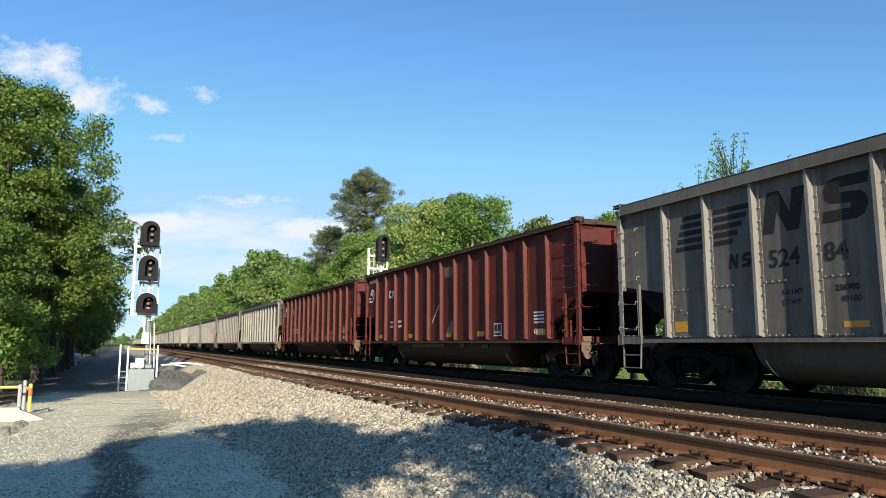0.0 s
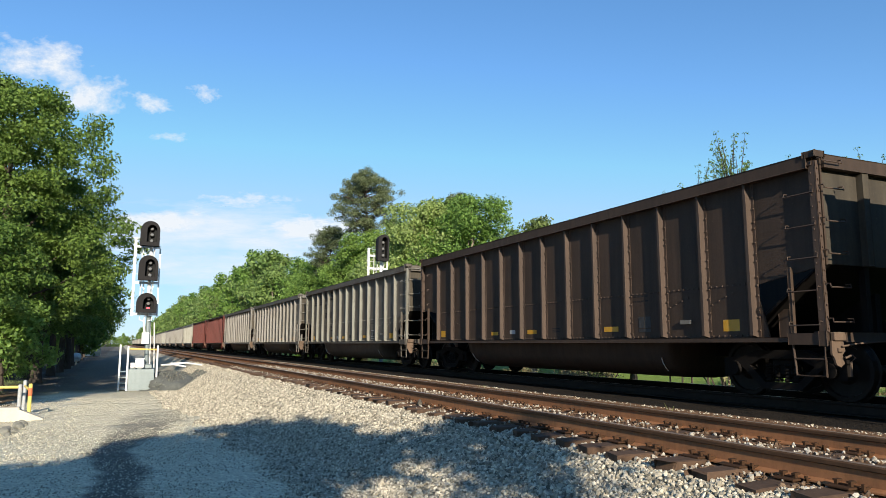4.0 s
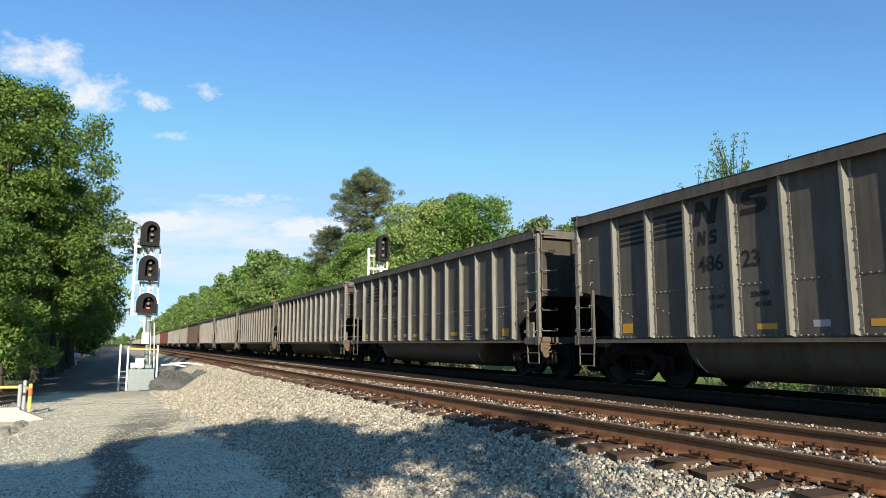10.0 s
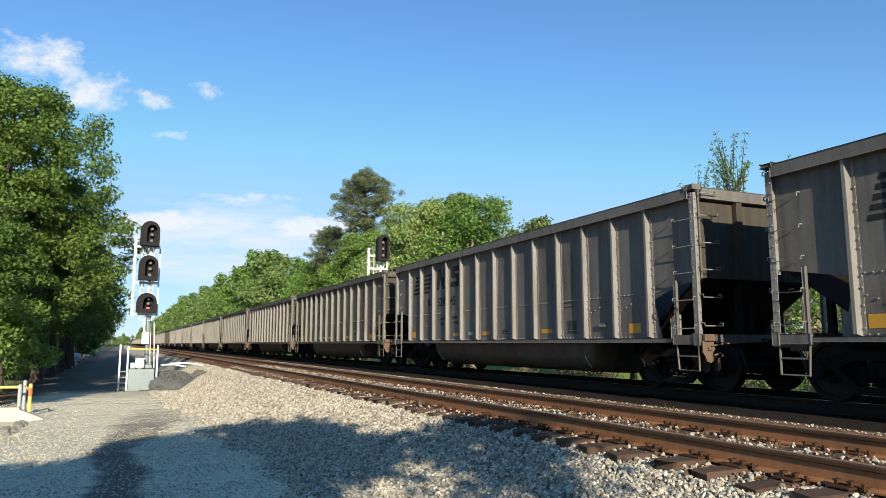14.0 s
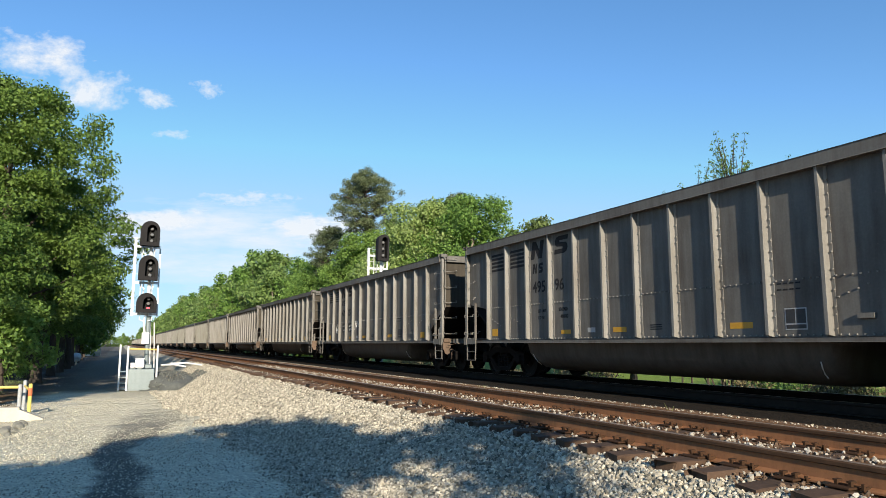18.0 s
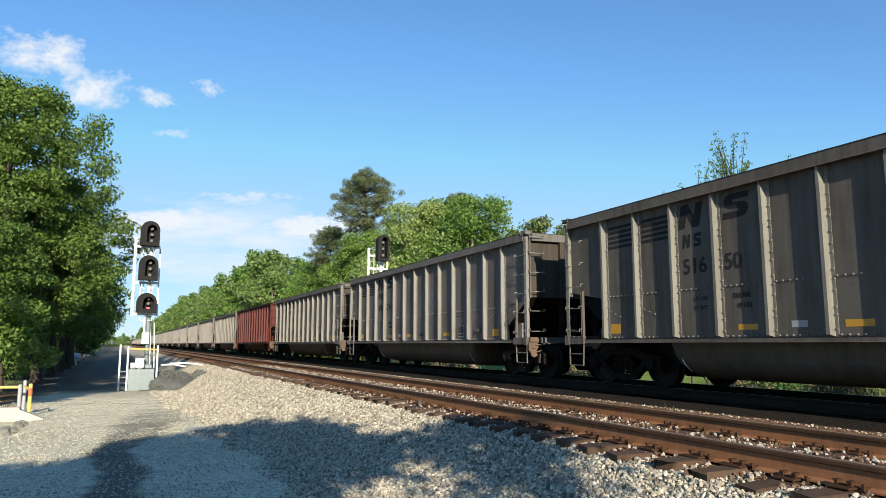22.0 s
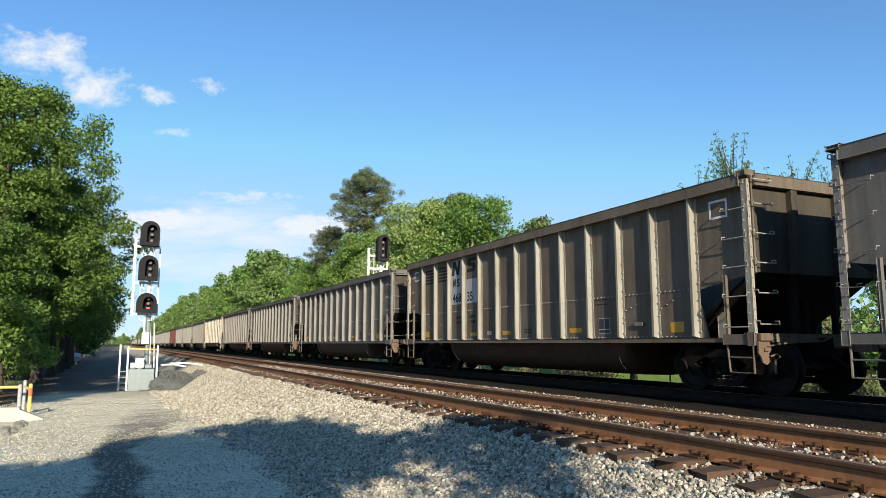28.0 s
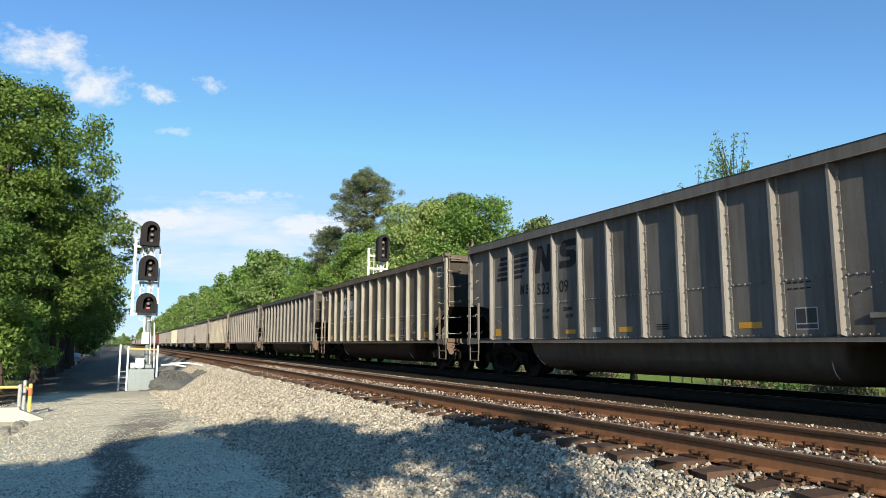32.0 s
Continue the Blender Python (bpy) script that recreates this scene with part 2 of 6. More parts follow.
def ground_material():
    """Gravel lot, pale ballast shoulder, dark oily track bed and a green verge, parted across the line by noisy bands."""
    m, nodes, links, bsdf = shader("ground_mixed")
    tc = nodes.new("ShaderNodeTexCoord")
    pos = tc.outputs["Object"]
    sep = nodes.new("ShaderNodeSeparateXYZ")
    links.new(pos, sep.inputs[0])
    wob = noise_tex(nodes, links, pos, 0.5, 5)
    fine = noise_tex(nodes, links, pos, 22.0, 6, 0.75)
    mid = noise_tex(nodes, links, pos, 2.6, 5)
    broad = noise_tex(nodes, links, pos, 0.16, 4)

    def band(edge, width, amount):
        a = nodes.new("ShaderNodeMath")
        a.operation = "MULTIPLY_ADD"
        a.inputs[1].default_value = amount
        links.new(wob, a.inputs[0])
        links.new(sep.outputs[0], a.inputs[2])
        r = nodes.new("ShaderNodeMapRange")
        r.inputs[1].default_value, r.inputs[2].default_value = edge + amount / 2 - width, edge + amount / 2 + width
        links.new(a.outputs[0], r.inputs[0])
        return r.outputs[0]

    grit = []
    for size, low, high in ((45.0, 0.6, 1.3), (16.0, 0.75, 1.2)):
        cell = nodes.new("ShaderNodeTexVoronoi")
        cell.inputs["Scale"].default_value = size
        links.new(pos, cell.inputs["Vector"])
        part_colour = nodes.new("ShaderNodeSeparateColor")
        links.new(cell.outputs["Color"], part_colour.inputs[0])
        grit.append((ramp(nodes, links, part_colour.outputs[0], [(0.0, (low,) * 3), (0.75, (1.0,) * 3), (1.0, (high,) * 3)]), cell.outputs["Distance"]))
    lot = ramp(nodes, links, fine, [(0.3, (0.520, 0.477, 0.351)), (0.5, (0.754, 0.688, 0.512)), (0.72, (0.900, 0.880, 0.678))])
    tan = ramp(nodes, links, fine, [(0.3, (0.442, 0.347, 0.230)), (0.7, (0.900, 0.794, 0.552))])
    lot = blend(nodes, links, ramp(nodes, links, mid, [(0.5, (0, 0, 0)), (0.7, (0.6, 0.6, 0.6))]), lot, tan)
    damp = ramp(nodes, links, broad, [(0.36, (0.62, 0.62, 0.62)), (0.46, (1, 1, 1))])
    lot = blend(nodes, links, 0.25, lot, damp, "MULTIPLY")
    away = nodes.new("ShaderNodeMapRange")
    away.inputs[1].default_value, away.inputs[2].default_value, away.inputs[4].default_value = 25.0, 33.0, 0.4
    links.new(sep.outputs[1], away.inputs[0])
    lot = blend(nodes, links, away.outputs[0], lot, tan)
    litter = ramp(nodes, links, fine, [(0.3, (0.09, 0.055, 0.03)), (0.7, (0.22, 0.14, 0.08))])
    lot = blend(nodes, links, band(-3.0, 0.6, 2.0), litter, lot)
    # worn asphalt strip that comes towards the viewpoint and bends away at its far end
    def along(a, b, low, high):
        r = nodes.new("ShaderNodeMapRange")
        for k, v in zip((1, 2, 3, 4), (a, b, low, high)):
            r.inputs[k].default_value = v
        links.new(sep.outputs[1], r.inputs[0])
        return r.outputs[0]

    def sums(kind, a, b):
        n = nodes.new("ShaderNodeMath")
        n.operation = kind
        for k, v in enumerate((a, b)):
            if isinstance(v, (int, float)):
                n.inputs[k].default_value = v
            else:
                links.new(v, n.inputs[k])
        return n.outputs[0]

    off = sums("SUBTRACT", sep.outputs[0], along(13.5, 21.5, 0.0, 1.2))
    off = sums("ADD", off, sums("MULTIPLY", sums("SUBTRACT", sums("ADD", wob, sums("MULTIPLY", sums("ADD", mid, fine), 0.5)), 1.0), 0.9))
    off = sums("DIVIDE", sums("ABSOLUTE", off, 0.0), along(14.0, 20.0, 0.36, 0.85))
    strip = nodes.new("ShaderNodeMapRange")
    strip.inputs[1].default_value, strip.inputs[2].default_value, strip.inputs[3].default_value, strip.inputs[4].default_value = 0.7, 1.2, 1.0, 0.0
    links.new(off, strip.inputs[0])
    worn = sums("MULTIPLY", along(15.0, 22.0, 0.95, 0.5), along(22.0, 24.5, 1.0, 0.0))
    asphalt = nodes.new("ShaderNodeMath")
    asphalt.operation = "MULTIPLY"
    links.new(strip.outputs[0], asphalt.inputs[0])
    links.new(worn, asphalt.inputs[1])
    lot = blend(nodes, links, asphalt.outputs[0], lot, ramp(nodes, links, fine, [(0.3, (0.1, 0.094, 0.078)), (0.52, (0.17, 0.16, 0.135)), (0.72, (0.42, 0.4, 0.34))]))
    for tone, _ in grit:
        lot = blend(nodes, links, 0.55, lot, tone, "MULTIPLY")
    # ground darkens down the lane: tree shade put into its colour
    lane = nodes.new("ShaderNodeMapRange")
    lane.inputs[1].default_value, lane.inputs[2].default_value, lane.inputs[4].default_value = 34.5, 39.0, 0.85
    links.new(sep.outputs[1], lane.inputs[0])
    lot = blend(nodes, links, lane.outputs[0], lot, ramp(nodes, links, fine, [(0.3, (0.06, 0.058, 0.055)), (0.7, (0.15, 0.145, 0.135))]))
    shoulder = ramp(nodes, links, fine, [(0.3, (0.195, 0.174, 0.132)), (0.5, (0.416, 0.372, 0.287)), (0.7, (0.676, 0.608, 0.483))])
    bed = ramp(nodes, links, fine, [(0.3, (0.122, 0.069, 0.040)), (0.7, (0.329, 0.194, 0.112))])
    turf = ramp(nodes, links, mid, [(0.3, (0.15, 0.22, 0.045)), (0.7, (0.27, 0.36, 0.085))])
    c = blend(nodes, links, band(2.2, 0.25, 0.9), lot, shoulder)
    c = blend(nodes, links, band(4.35, 0.1, 0.15), c, bed)
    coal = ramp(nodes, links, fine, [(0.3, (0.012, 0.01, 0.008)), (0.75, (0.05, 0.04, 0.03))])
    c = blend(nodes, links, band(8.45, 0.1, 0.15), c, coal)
    c = blend(nodes, links, band(12.9, 0.5, 1.0), c, turf)
    links.new(c, bsdf.inputs["Base Color"])
    bsdf.inputs["Roughness"].default_value = 0.95
    bsdf.inputs["Specular IOR Level"].default_value = 0.08
    lumps = nodes.new("ShaderNodeMath")
    lumps.operation = "SUBTRACT"
    links.new(fine, lumps.inputs[0])
    links.new(grit[1][1], lumps.inputs[1])
    bumped(nodes, links, bsdf, lumps.outputs[0], 0.9, 0.03)
    return m


M["ground"] = ground_material()

# ---- mesh tools ----


def finish(bm, name, material, smooth=False):
    bmesh.ops.recalc_face_normals(bm, faces=bm.faces)
    me = bpy.data.meshes.new(name)
    bm.to_mesh(me)
    bm.free()
    if smooth:
        me.shade_smooth()
    me.materials.append(material)
    return me


def attach(name, me, parent, m=None, label=""):
    ob = new(name, me)
    ob.parent = parent
    if m is not None:
        ob.matrix_basis = m
    return tagged(ob, label)


def part(name, bm, material, parent, label="", m=None, smooth=False):
    return attach(name, finish(bm, name, material, smooth), parent, m, label)


def box(bm, x0, x1, y0, y1, z0, z1, bevel=0.0):
    r = bmesh.ops.create_cube(bm, size=1.0)
    for v in r["verts"]:
        v.co = Vector((x0 + (v.co.x + 0.5) * (x1 - x0), y0 + (v.co.y + 0.5) * (y1 - y0), z0 + (v.co.z + 0.5) * (z1 - z0)))
    if bevel:
        edges = list({e for v in r["verts"] for e in v.link_edges})
        bmesh.ops.bevel(bm, geom=edges, offset=bevel, segments=1, affect="EDGES")
    return bm


def fresh():
    return bmesh.new()


def prism(bm, outline, axis, a, b):
    """Extrude a closed outline, given in the two other axes in order, along the axis from a to b."""
    def place(p, w):
        q = list(p)
        q.insert(axis, w)
        return bm.verts.new(q)
    lo, hi = [place(p, a) for p in outline], [place(p, b) for p in outline]
    n = len(outline)
    bm.faces.new(lo)
    bm.faces.new(hi[::-1])
    for i in range(n):
        bm.faces.new((lo[i], hi[i], hi[(i + 1) % n], lo[(i + 1) % n]))
    return bm


def tube(bm, points, radius, sides=6, taper=None):
    """A round bar along points; taper gives the radius at each one."""
    rings = []
    for i, p in enumerate(points):
        p = Vector(p)
        d = (Vector(points[min(i + 1, len(points) - 1)]) - Vector(points[max(i - 1, 0)])).normalized()
        u = d.orthogonal().normalized()
        w = d.cross(u)
        r = taper[i] if taper else radius
        rings.append([bm.verts.new(p + r * (math.cos(6.2832 * k / sides) * u + math.sin(6.2832 * k / sides) * w)) for k in range(sides)])
    for a, b in zip(rings, rings[1:]):
        q = min(range(sides), key=lambda s: (a[0].co - b[s].co).length)
        for k in range(sides):
            bm.faces.new((a[k], a[(k + 1) % sides], b[(k + 1 + q) % sides], b[(k + q) % sides]))
    bm.faces.new(rings[0][::-1])
    bm.faces.new(rings[-1])
    return bm


def lathe(bm, profile, axis_pose, sides=24):
    """Turn a profile of (radius, height) round the z of axis_pose."""
    rings = [[bm.verts.new(axis_pose @ Vector((r * math.cos(6.2832 * k / sides), r * math.sin(6.2832 * k / sides), h))) for k in range(sides)] for r, h in profile]
    for a, b in zip(rings, rings[1:]):
        for k in range(sides):
            bm.faces.new((a[k], a[(k + 1) % sides], b[(k + 1) % sides], b[k]))
    bm.faces.new(rings[0][::-1])
    bm.faces.new(rings[-1])
    return bm


def raw_mesh(name, verts, faces, material):
    me = bpy.data.meshes.new(name)
    me.from_pydata(verts, [], faces)
    me.materials.append(material)
    return me


def empty(name, m=None):
    ob = new(name)
    ob.empty_display_size = 0.2
    if m is not None:
        ob.matrix_basis = m
    return ob


WORDS = {}


def word_mesh(text, height, material, skew=0.0):
    key = (text, height, material.name)
    if key not in WORDS:
        cu = bpy.data.curves.new("word", "FONT")
        cu.body, cu.size, cu.extrude, cu.shear = text, height * 1.4, 0.0015, skew
        cu.resolution_u = 4
        cu.offset, cu.space_character = height * (0.07 if skew else 0.022), 1.35 if height == 0.27 and material.name.endswith("white") else 1.0
        ob = bpy.data.objects.new("word", cu)
        scene.collection.objects.link(ob)
        bpy.context.view_layer.update()
        me = bpy.data.meshes.new_from_object(ob.evaluated_get(bpy.context.evaluated_depsgraph_get()))
        bpy.data.objects.remove(ob)
        me.materials.clear()
        me.materials.append(material)
        WORDS[key] = me
    return WORDS[key]


NUMBERS = {0: "A 524 84", 1: "B 480 71", 2: "B 503 11", 5: "B 484 62", 6: "A 522 10", 7: "B 501 40", 8: "A 507 93", 9: "B 486 23", 10: "A 513 26", 11: "B 501 67", 12: "A 528 45", 13: "A 534 27", 15: "B 479 75", 16: "B 495 96", 18: "B 516 57", 19: "B 491 74", 20: "B 516 50", 22: "B 496 75", 23: "B 492 71", 25: "B 468 35", 26: "A 527 42", 27: "A 521 20", 28: "B 462 82", 29: "A 523 09"}
for line in NUMBERS.values():
    for text in line.split(" ")[1:]:
        word_mesh(text, 0.27, M["ink"])
for text, height, paint in (("LD LMT", 0.075, "ink"), ("LT WT", 0.075, "ink"), ("236900", 0.085, "ink"), ("49100", 0.085, "ink"), ("22", 0.27, "ink"), ("864", 0.27, "ink"), ("REBODY 05-91", 0.07, "ink"), ("G 86B", 0.12, "ink"), ("50", 0.27, "chalk"), ("76", 0.27, "chalk"), ("95", 0.27, "chalk"), ("232400", 0.09, "chalk"), ("53600", 0.09, "chalk"), ("G52X", 0.12, "chalk"), ("LD LMT", 0.076, "chalk"), ("LT WT", 0.076, "chalk"), ("237300", 0.086, "chalk"), ("48700", 0.086, "chalk")):
    word_mesh(text, height, M[paint])
for text in ("TOP", "GON"):
    word_mesh(text, 0.3, M["ink"], 0.2)

# ---- ground and track ----
NEAR, FAR = 5.67, 10.61


def ground_height(x, y):
    """Gravel lot falling gently ahead, ballast shoulder, track bed, ditch and verge."""
    lot = -0.75 - 0.016 * np.clip(y, -40, 45)
    prof = np.interp(x, [2.6, 4.25, 4.55, 4.9, 7.0, 8.4, 9.2, 12.0, 13.4, 15.5, 30, 60], [0, 0.97, 1.02, 1.1, 1.1, 1.06, 1.05, 1.05, 0.1, -0.15, 0.1, 1.2])
    top = -0.25
    ditch = 0.55 * np.exp(-(((x + 3.0) / 0.8) ** 2) - ((y - 18.9) / 1.3) ** 2)
    return lot + (top - lot) * prof - ditch


def ground_sheet():
    xs = np.unique(np.concatenate([[-2500, -900, -300, -120, -60, -30], np.arange(-16, 2, 0.8), np.arange(2, 15, 0.3), np.arange(15, 32, 2), [40, 60, 120, 300, 900, 2500]]))
    ys = np.unique(np.concatenate([[-2500, -800, -200, -80, -40], np.arange(-20, 0, 2), np.arange(0, 45, 0.5), np.arange(45, 120, 5), [150, 220, 400, 900, 2600, 4200]]))
    gx, gy = np.meshgrid(xs, ys)
    gz = ground_height(gx, gy)
    rng = np.random.default_rng(3)
    rough = np.interp(gx, [1.4, 2.2, 4.3, 12.5, 13], [0.016, 0.006, 0.006, 0.006, 0.06])
    gz = gz + rng.normal(0, 1, gz.shape) * rough * 0.6
    verts = np.stack([gx, gy, gz], -1).reshape(-1, 3).tolist()
    nx = len(xs)
    faces = [(j * nx + i, j * nx + i + 1, (j + 1) * nx + i + 1, (j + 1) * nx + i) for j in range(len(ys) - 1) for i in range(nx - 1)]
    me = raw_mesh("ground", verts, faces, M["ground"])
    me.shade_smooth()
    return tagged(new("ground", me), "grey gravel lot and ballast beside green verge", "ground", kind="structure")


ground_sheet()

RAIL = [(-0.07, -0.186), (0.07, -0.186), (0.07, -0.174), (0.012, -0.155), (0.0095, -0.1), (0.009, -0.05), (0.034, -0.04), (0.037, -0.012), (0.03, 0.0), (-0.03, 0.0), (-0.037, -0.012), (-0.034, -0.04), (-0.009, -0.05), (-0.0095, -0.1), (-0.012, -0.155), (-0.07, -0.174)]


def rail(x, label, paint, top):
    bm = prism(fresh(), RAIL, 1, -60, 1400)
    me = finish(bm, "rail", M[paint])
    me.materials.append(M[top])
    me.materials.append(M["rail_head"] if paint == "rail" else M["dark_rail"])
    for p in me.polygons:
        if p.normal.z > 0.7 and p.center.z > -0.02:
            p.material_index = 1
        elif p.center.z > -0.06 and len(p.vertices) == 4:
            p.material_index = 2
    ob = new("rail", me)
    ob.location.x = x
    return tagged(ob, label, "rail", "rails", "structure")


for side in (-0.7545, 0.7545):
    rail(NEAR + side, "rusty brown steel rail spiked to timber ties", "rail", "railtop")
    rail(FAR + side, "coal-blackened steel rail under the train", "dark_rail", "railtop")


def tie_row(name, centre, label, first, count, plates, wood):
    """Timber ties under one track, each a piece of its own with its rusty plates and spikes."""
    lift = 0.03 if plates else -0.05
    bed = tagged(empty(name), label, "railway ties", kind="structure")
    rnd = random.Random(5)
    shapes = []
    for v in range(9):
        bm = box(fresh(), -1.3, 1.3, -0.115, 0.115, -0.39, -0.2, 0.012)
        for p in bm.verts:
            p.co += Vector((rnd.uniform(-0.05, 0.05), rnd.uniform(-0.014, 0.014), rnd.uniform(-0.014, 0.006)))
        shapes.append(finish(bm, "tie", M[wood]))
    bm = box(fresh(), -0.18, 0.18, -0.095, 0.095, -0.202, -0.184, 0.004)
    for x in (-0.105, 0.105):
        for y in (-0.055, 0.055):
            box(bm, x - 0.013, x + 0.013, y - 0.013, y + 0.013, -0.185, -0.158)
            box(bm, x - 0.02 - (0.02 if x > 0 else 0), x + 0.02 + (0.02 if x < 0 else 0), y - 0.018, y + 0.018, -0.16, -0.145)
    for y in (-0.14,):
        box(bm, -0.1, 0.1, y - 0.008, y + 0.008, -0.205, -0.176)
        box(bm, -0.1, -0.08, y - 0.01, y + 0.01, -0.2, -0.155)
    plate = finish(bm, "tie_plate", M["plate"])
    for i in range(count):
        y = first + i * 0.505 + rnd.uniform(-0.04, 0.04)
        t = attach("tie", rnd.choice(shapes), bed, pose(centre + rnd.uniform(-0.04, 0.08), y, rnd.uniform(-0.02, 0.004) + lift, 0, rnd.uniform(-0.5, 0.5), rnd.uniform(-2.0, 2.0)))
        if i < plates:
            for x in (-0.7545, 0.7545):
                attach("tie_plate", plate, t, pose(centre + x - t.location.x, 0, 0))
    bm = fresh()
    for i in range(count, count + 500):
        y = first + i * 0.505
        box(bm, centre - 1.3, centre + 1.3, y - 0.115, y + 0.115, -0.39, -0.2)
    tagged(part("far_ties", bm, M[wood], bed), kind="stuff")
    return bed


tie_row("near_track", NEAR, "weathered brown timber ties under rusty rails", 1.0, 120, 80, "tie")
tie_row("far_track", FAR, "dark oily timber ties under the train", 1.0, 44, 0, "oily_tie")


def stones(name, label, x_range, y_range, count, size, material, seed, lift=0.0, keep=None):
    """A layer of broken angular stones scattered on the ground, as one mesh."""
    rng = np.random.default_rng(seed)
    base = bmesh.new()
    bmesh.ops.create_icosphere(base, subdivisions=1, radius=1.0)
    bv = np.array([v.co[:] for v in base.verts])
    bf = np.array([[v.index for v in f.verts] for f in base.faces])
    base.free()
    x = rng.uniform(*x_range, count)
    y = y_range[0] + (y_range[1] - y_range[0]) * rng.random(count) ** 1.25
    if keep is not None:
        ok = keep(x, y)
        x, y = x[ok], y[ok]
    n = len(x)
    z = ground_height(x, y)
    r = size * rng.uniform(0.55, 1.35, n)
    v = bv[None] * (1 + rng.uniform(-0.42, 0.32, (n, len(bv), 1)))
    v = v * (r[:, None] * rng.uniform(0.6, 1.15, (n, 3)))[:, None, :]
    q = rng.normal(0, 1, (n, 4))
    q /= np.linalg.norm(q, axis=1)[:, None]
    w, a, b, c = q.T
    rot = np.stack([1 - 2 * (b * b + c * c), 2 * (a * b - c * w), 2 * (a * c + b * w), 2 * (a * b + c * w), 1 - 2 * (a * a + c * c), 2 * (b * c - a * w), 2 * (a * c - b * w), 2 * (b * c + a * w), 1 - 2 * (a * a + b * b)], -1).reshape(n, 3, 3)
    v = np.einsum("nij,nvj->nvi", rot, v)
    v += np.stack([x, y, z + (lift(x, y) if callable(lift) else lift) + r * rng.uniform(-0.1, 0.6, n)], -1)[:, None, :]
    f = (bf[None] + (np.arange(n) * len(bv))[:, None, None]).reshape(-1)
    me = bpy.data.meshes.new(name)
    me.vertices.add(n * len(bv))
    me.vertices.foreach_set("co", v.ravel())
    m = n * len(bf)
    me.loops.add(3 * m)
    me.loops.foreach_set("vertex_index", f.astype(np.int32))
    me.polygons.add(m)
    me.polygons.foreach_set("loop_start", np.arange(0, 3 * m, 3, dtype=np.int32))
    me.polygons.foreach_set("loop_total", np.full(m, 3, dtype=np.int32))
    me.update(calc_edges=True)
    me.shade_flat()
    me.materials.append(material)
    return tagged(new(name, me), label, "ballast", kind="stuff")


def on_tie(x, y):
    return (x > 4.36) & (np.abs((y - 1.0 + 0.2525) % 0.505 - 0.2525) < 0.12)


def off_rails(x, y):
    return (np.abs(np.abs(x - NEAR) - 0.7545) > 0.1) & (~on_tie(x, y) | (np.sin(x * 31 + y * 17) > 0.8))


def toe(x, y):
    """The ragged foot of the ballast slope."""
    ragged = 0.9 * np.abs(np.sin(x * 131.0 + y * 77.0)) ** 3 - 0.2
    return (x > 2.0 + 0.2 * np.sin(y * 0.7) + 0.15 * np.sin(y * 2.3) + ragged) & ~on_tie(x, y)


def far_toe(x, y):
    """The same foot farther off, clear of the dark mound by the signal."""
    return toe(x + np.interp(y, [18, 30], [0.0, 0.6]), y) & (((x - 2.2) / 1.75) ** 2 + ((y - 38.0) / 2.6) ** 2 > 1)


stones("ballast_stones", "pale grey crushed granite ballast on the shoulder", (1.7, 4.62), (3.0, 16), 46000, 0.021, M["ballast"], 1, keep=toe)
stones("ballast_stones", "pale grey crushed granite ballast farther along the shoulder", (1.3, 4.5), (14, 46), 38000, 0.026, M["ballast"], 2, keep=far_toe)
stones("track_stones", "rust-stained ballast between the ties", (4.45, 7.1), (3.0, 34), 15000, 0.019, M["crib"], 3, 0.02, off_rails)
stones("track_stones", "sunlit ballast between the two tracks", (8.16, 8.42), (3.0, 45), 1500, 0.013, M["ballast"], 4)
stones("lot_pebbles", "loose grey pebbles on the gravel lot", (-3.6, 2.9), (6.5, 31), 34000, 0.011, M["pebble"], 6)
stones("lot_pebbles", "larger scattered pebbles on the gravel lot", (-4.0, 2.6), (6.5, 31), 900, 0.017, M["pebble"], 7)

# ---- coal cars ----
PITCH, HALF, WALL, OUT = 16.18, 7.35, 1.505, 1.61
SILL, TOP = 0.88, 3.6
RUNGS = (1.12, 1.61, 2.09, 2.56, 3.04, 3.44)


RED_SHIFT = (0.0, 0.05, 0.2, 0.19, 0.16, 0.14, 0.0, -0.05, -0.06, -0.13, -0.1, -0.05, 0.0)


def rib_positions(kind):
    if kind == "uneven":
        return [y + d for y, d in zip(rib_positions("gon"), RED_SHIFT)]
    if kind == "cream":
        return [HALF - 1.3 - i * (2 * HALF - 2.6) / 9 for i in range(10)]
    return [HALF - 1.29 - i * (2 * HALF - 2.58) / 12 for i in range(13)]


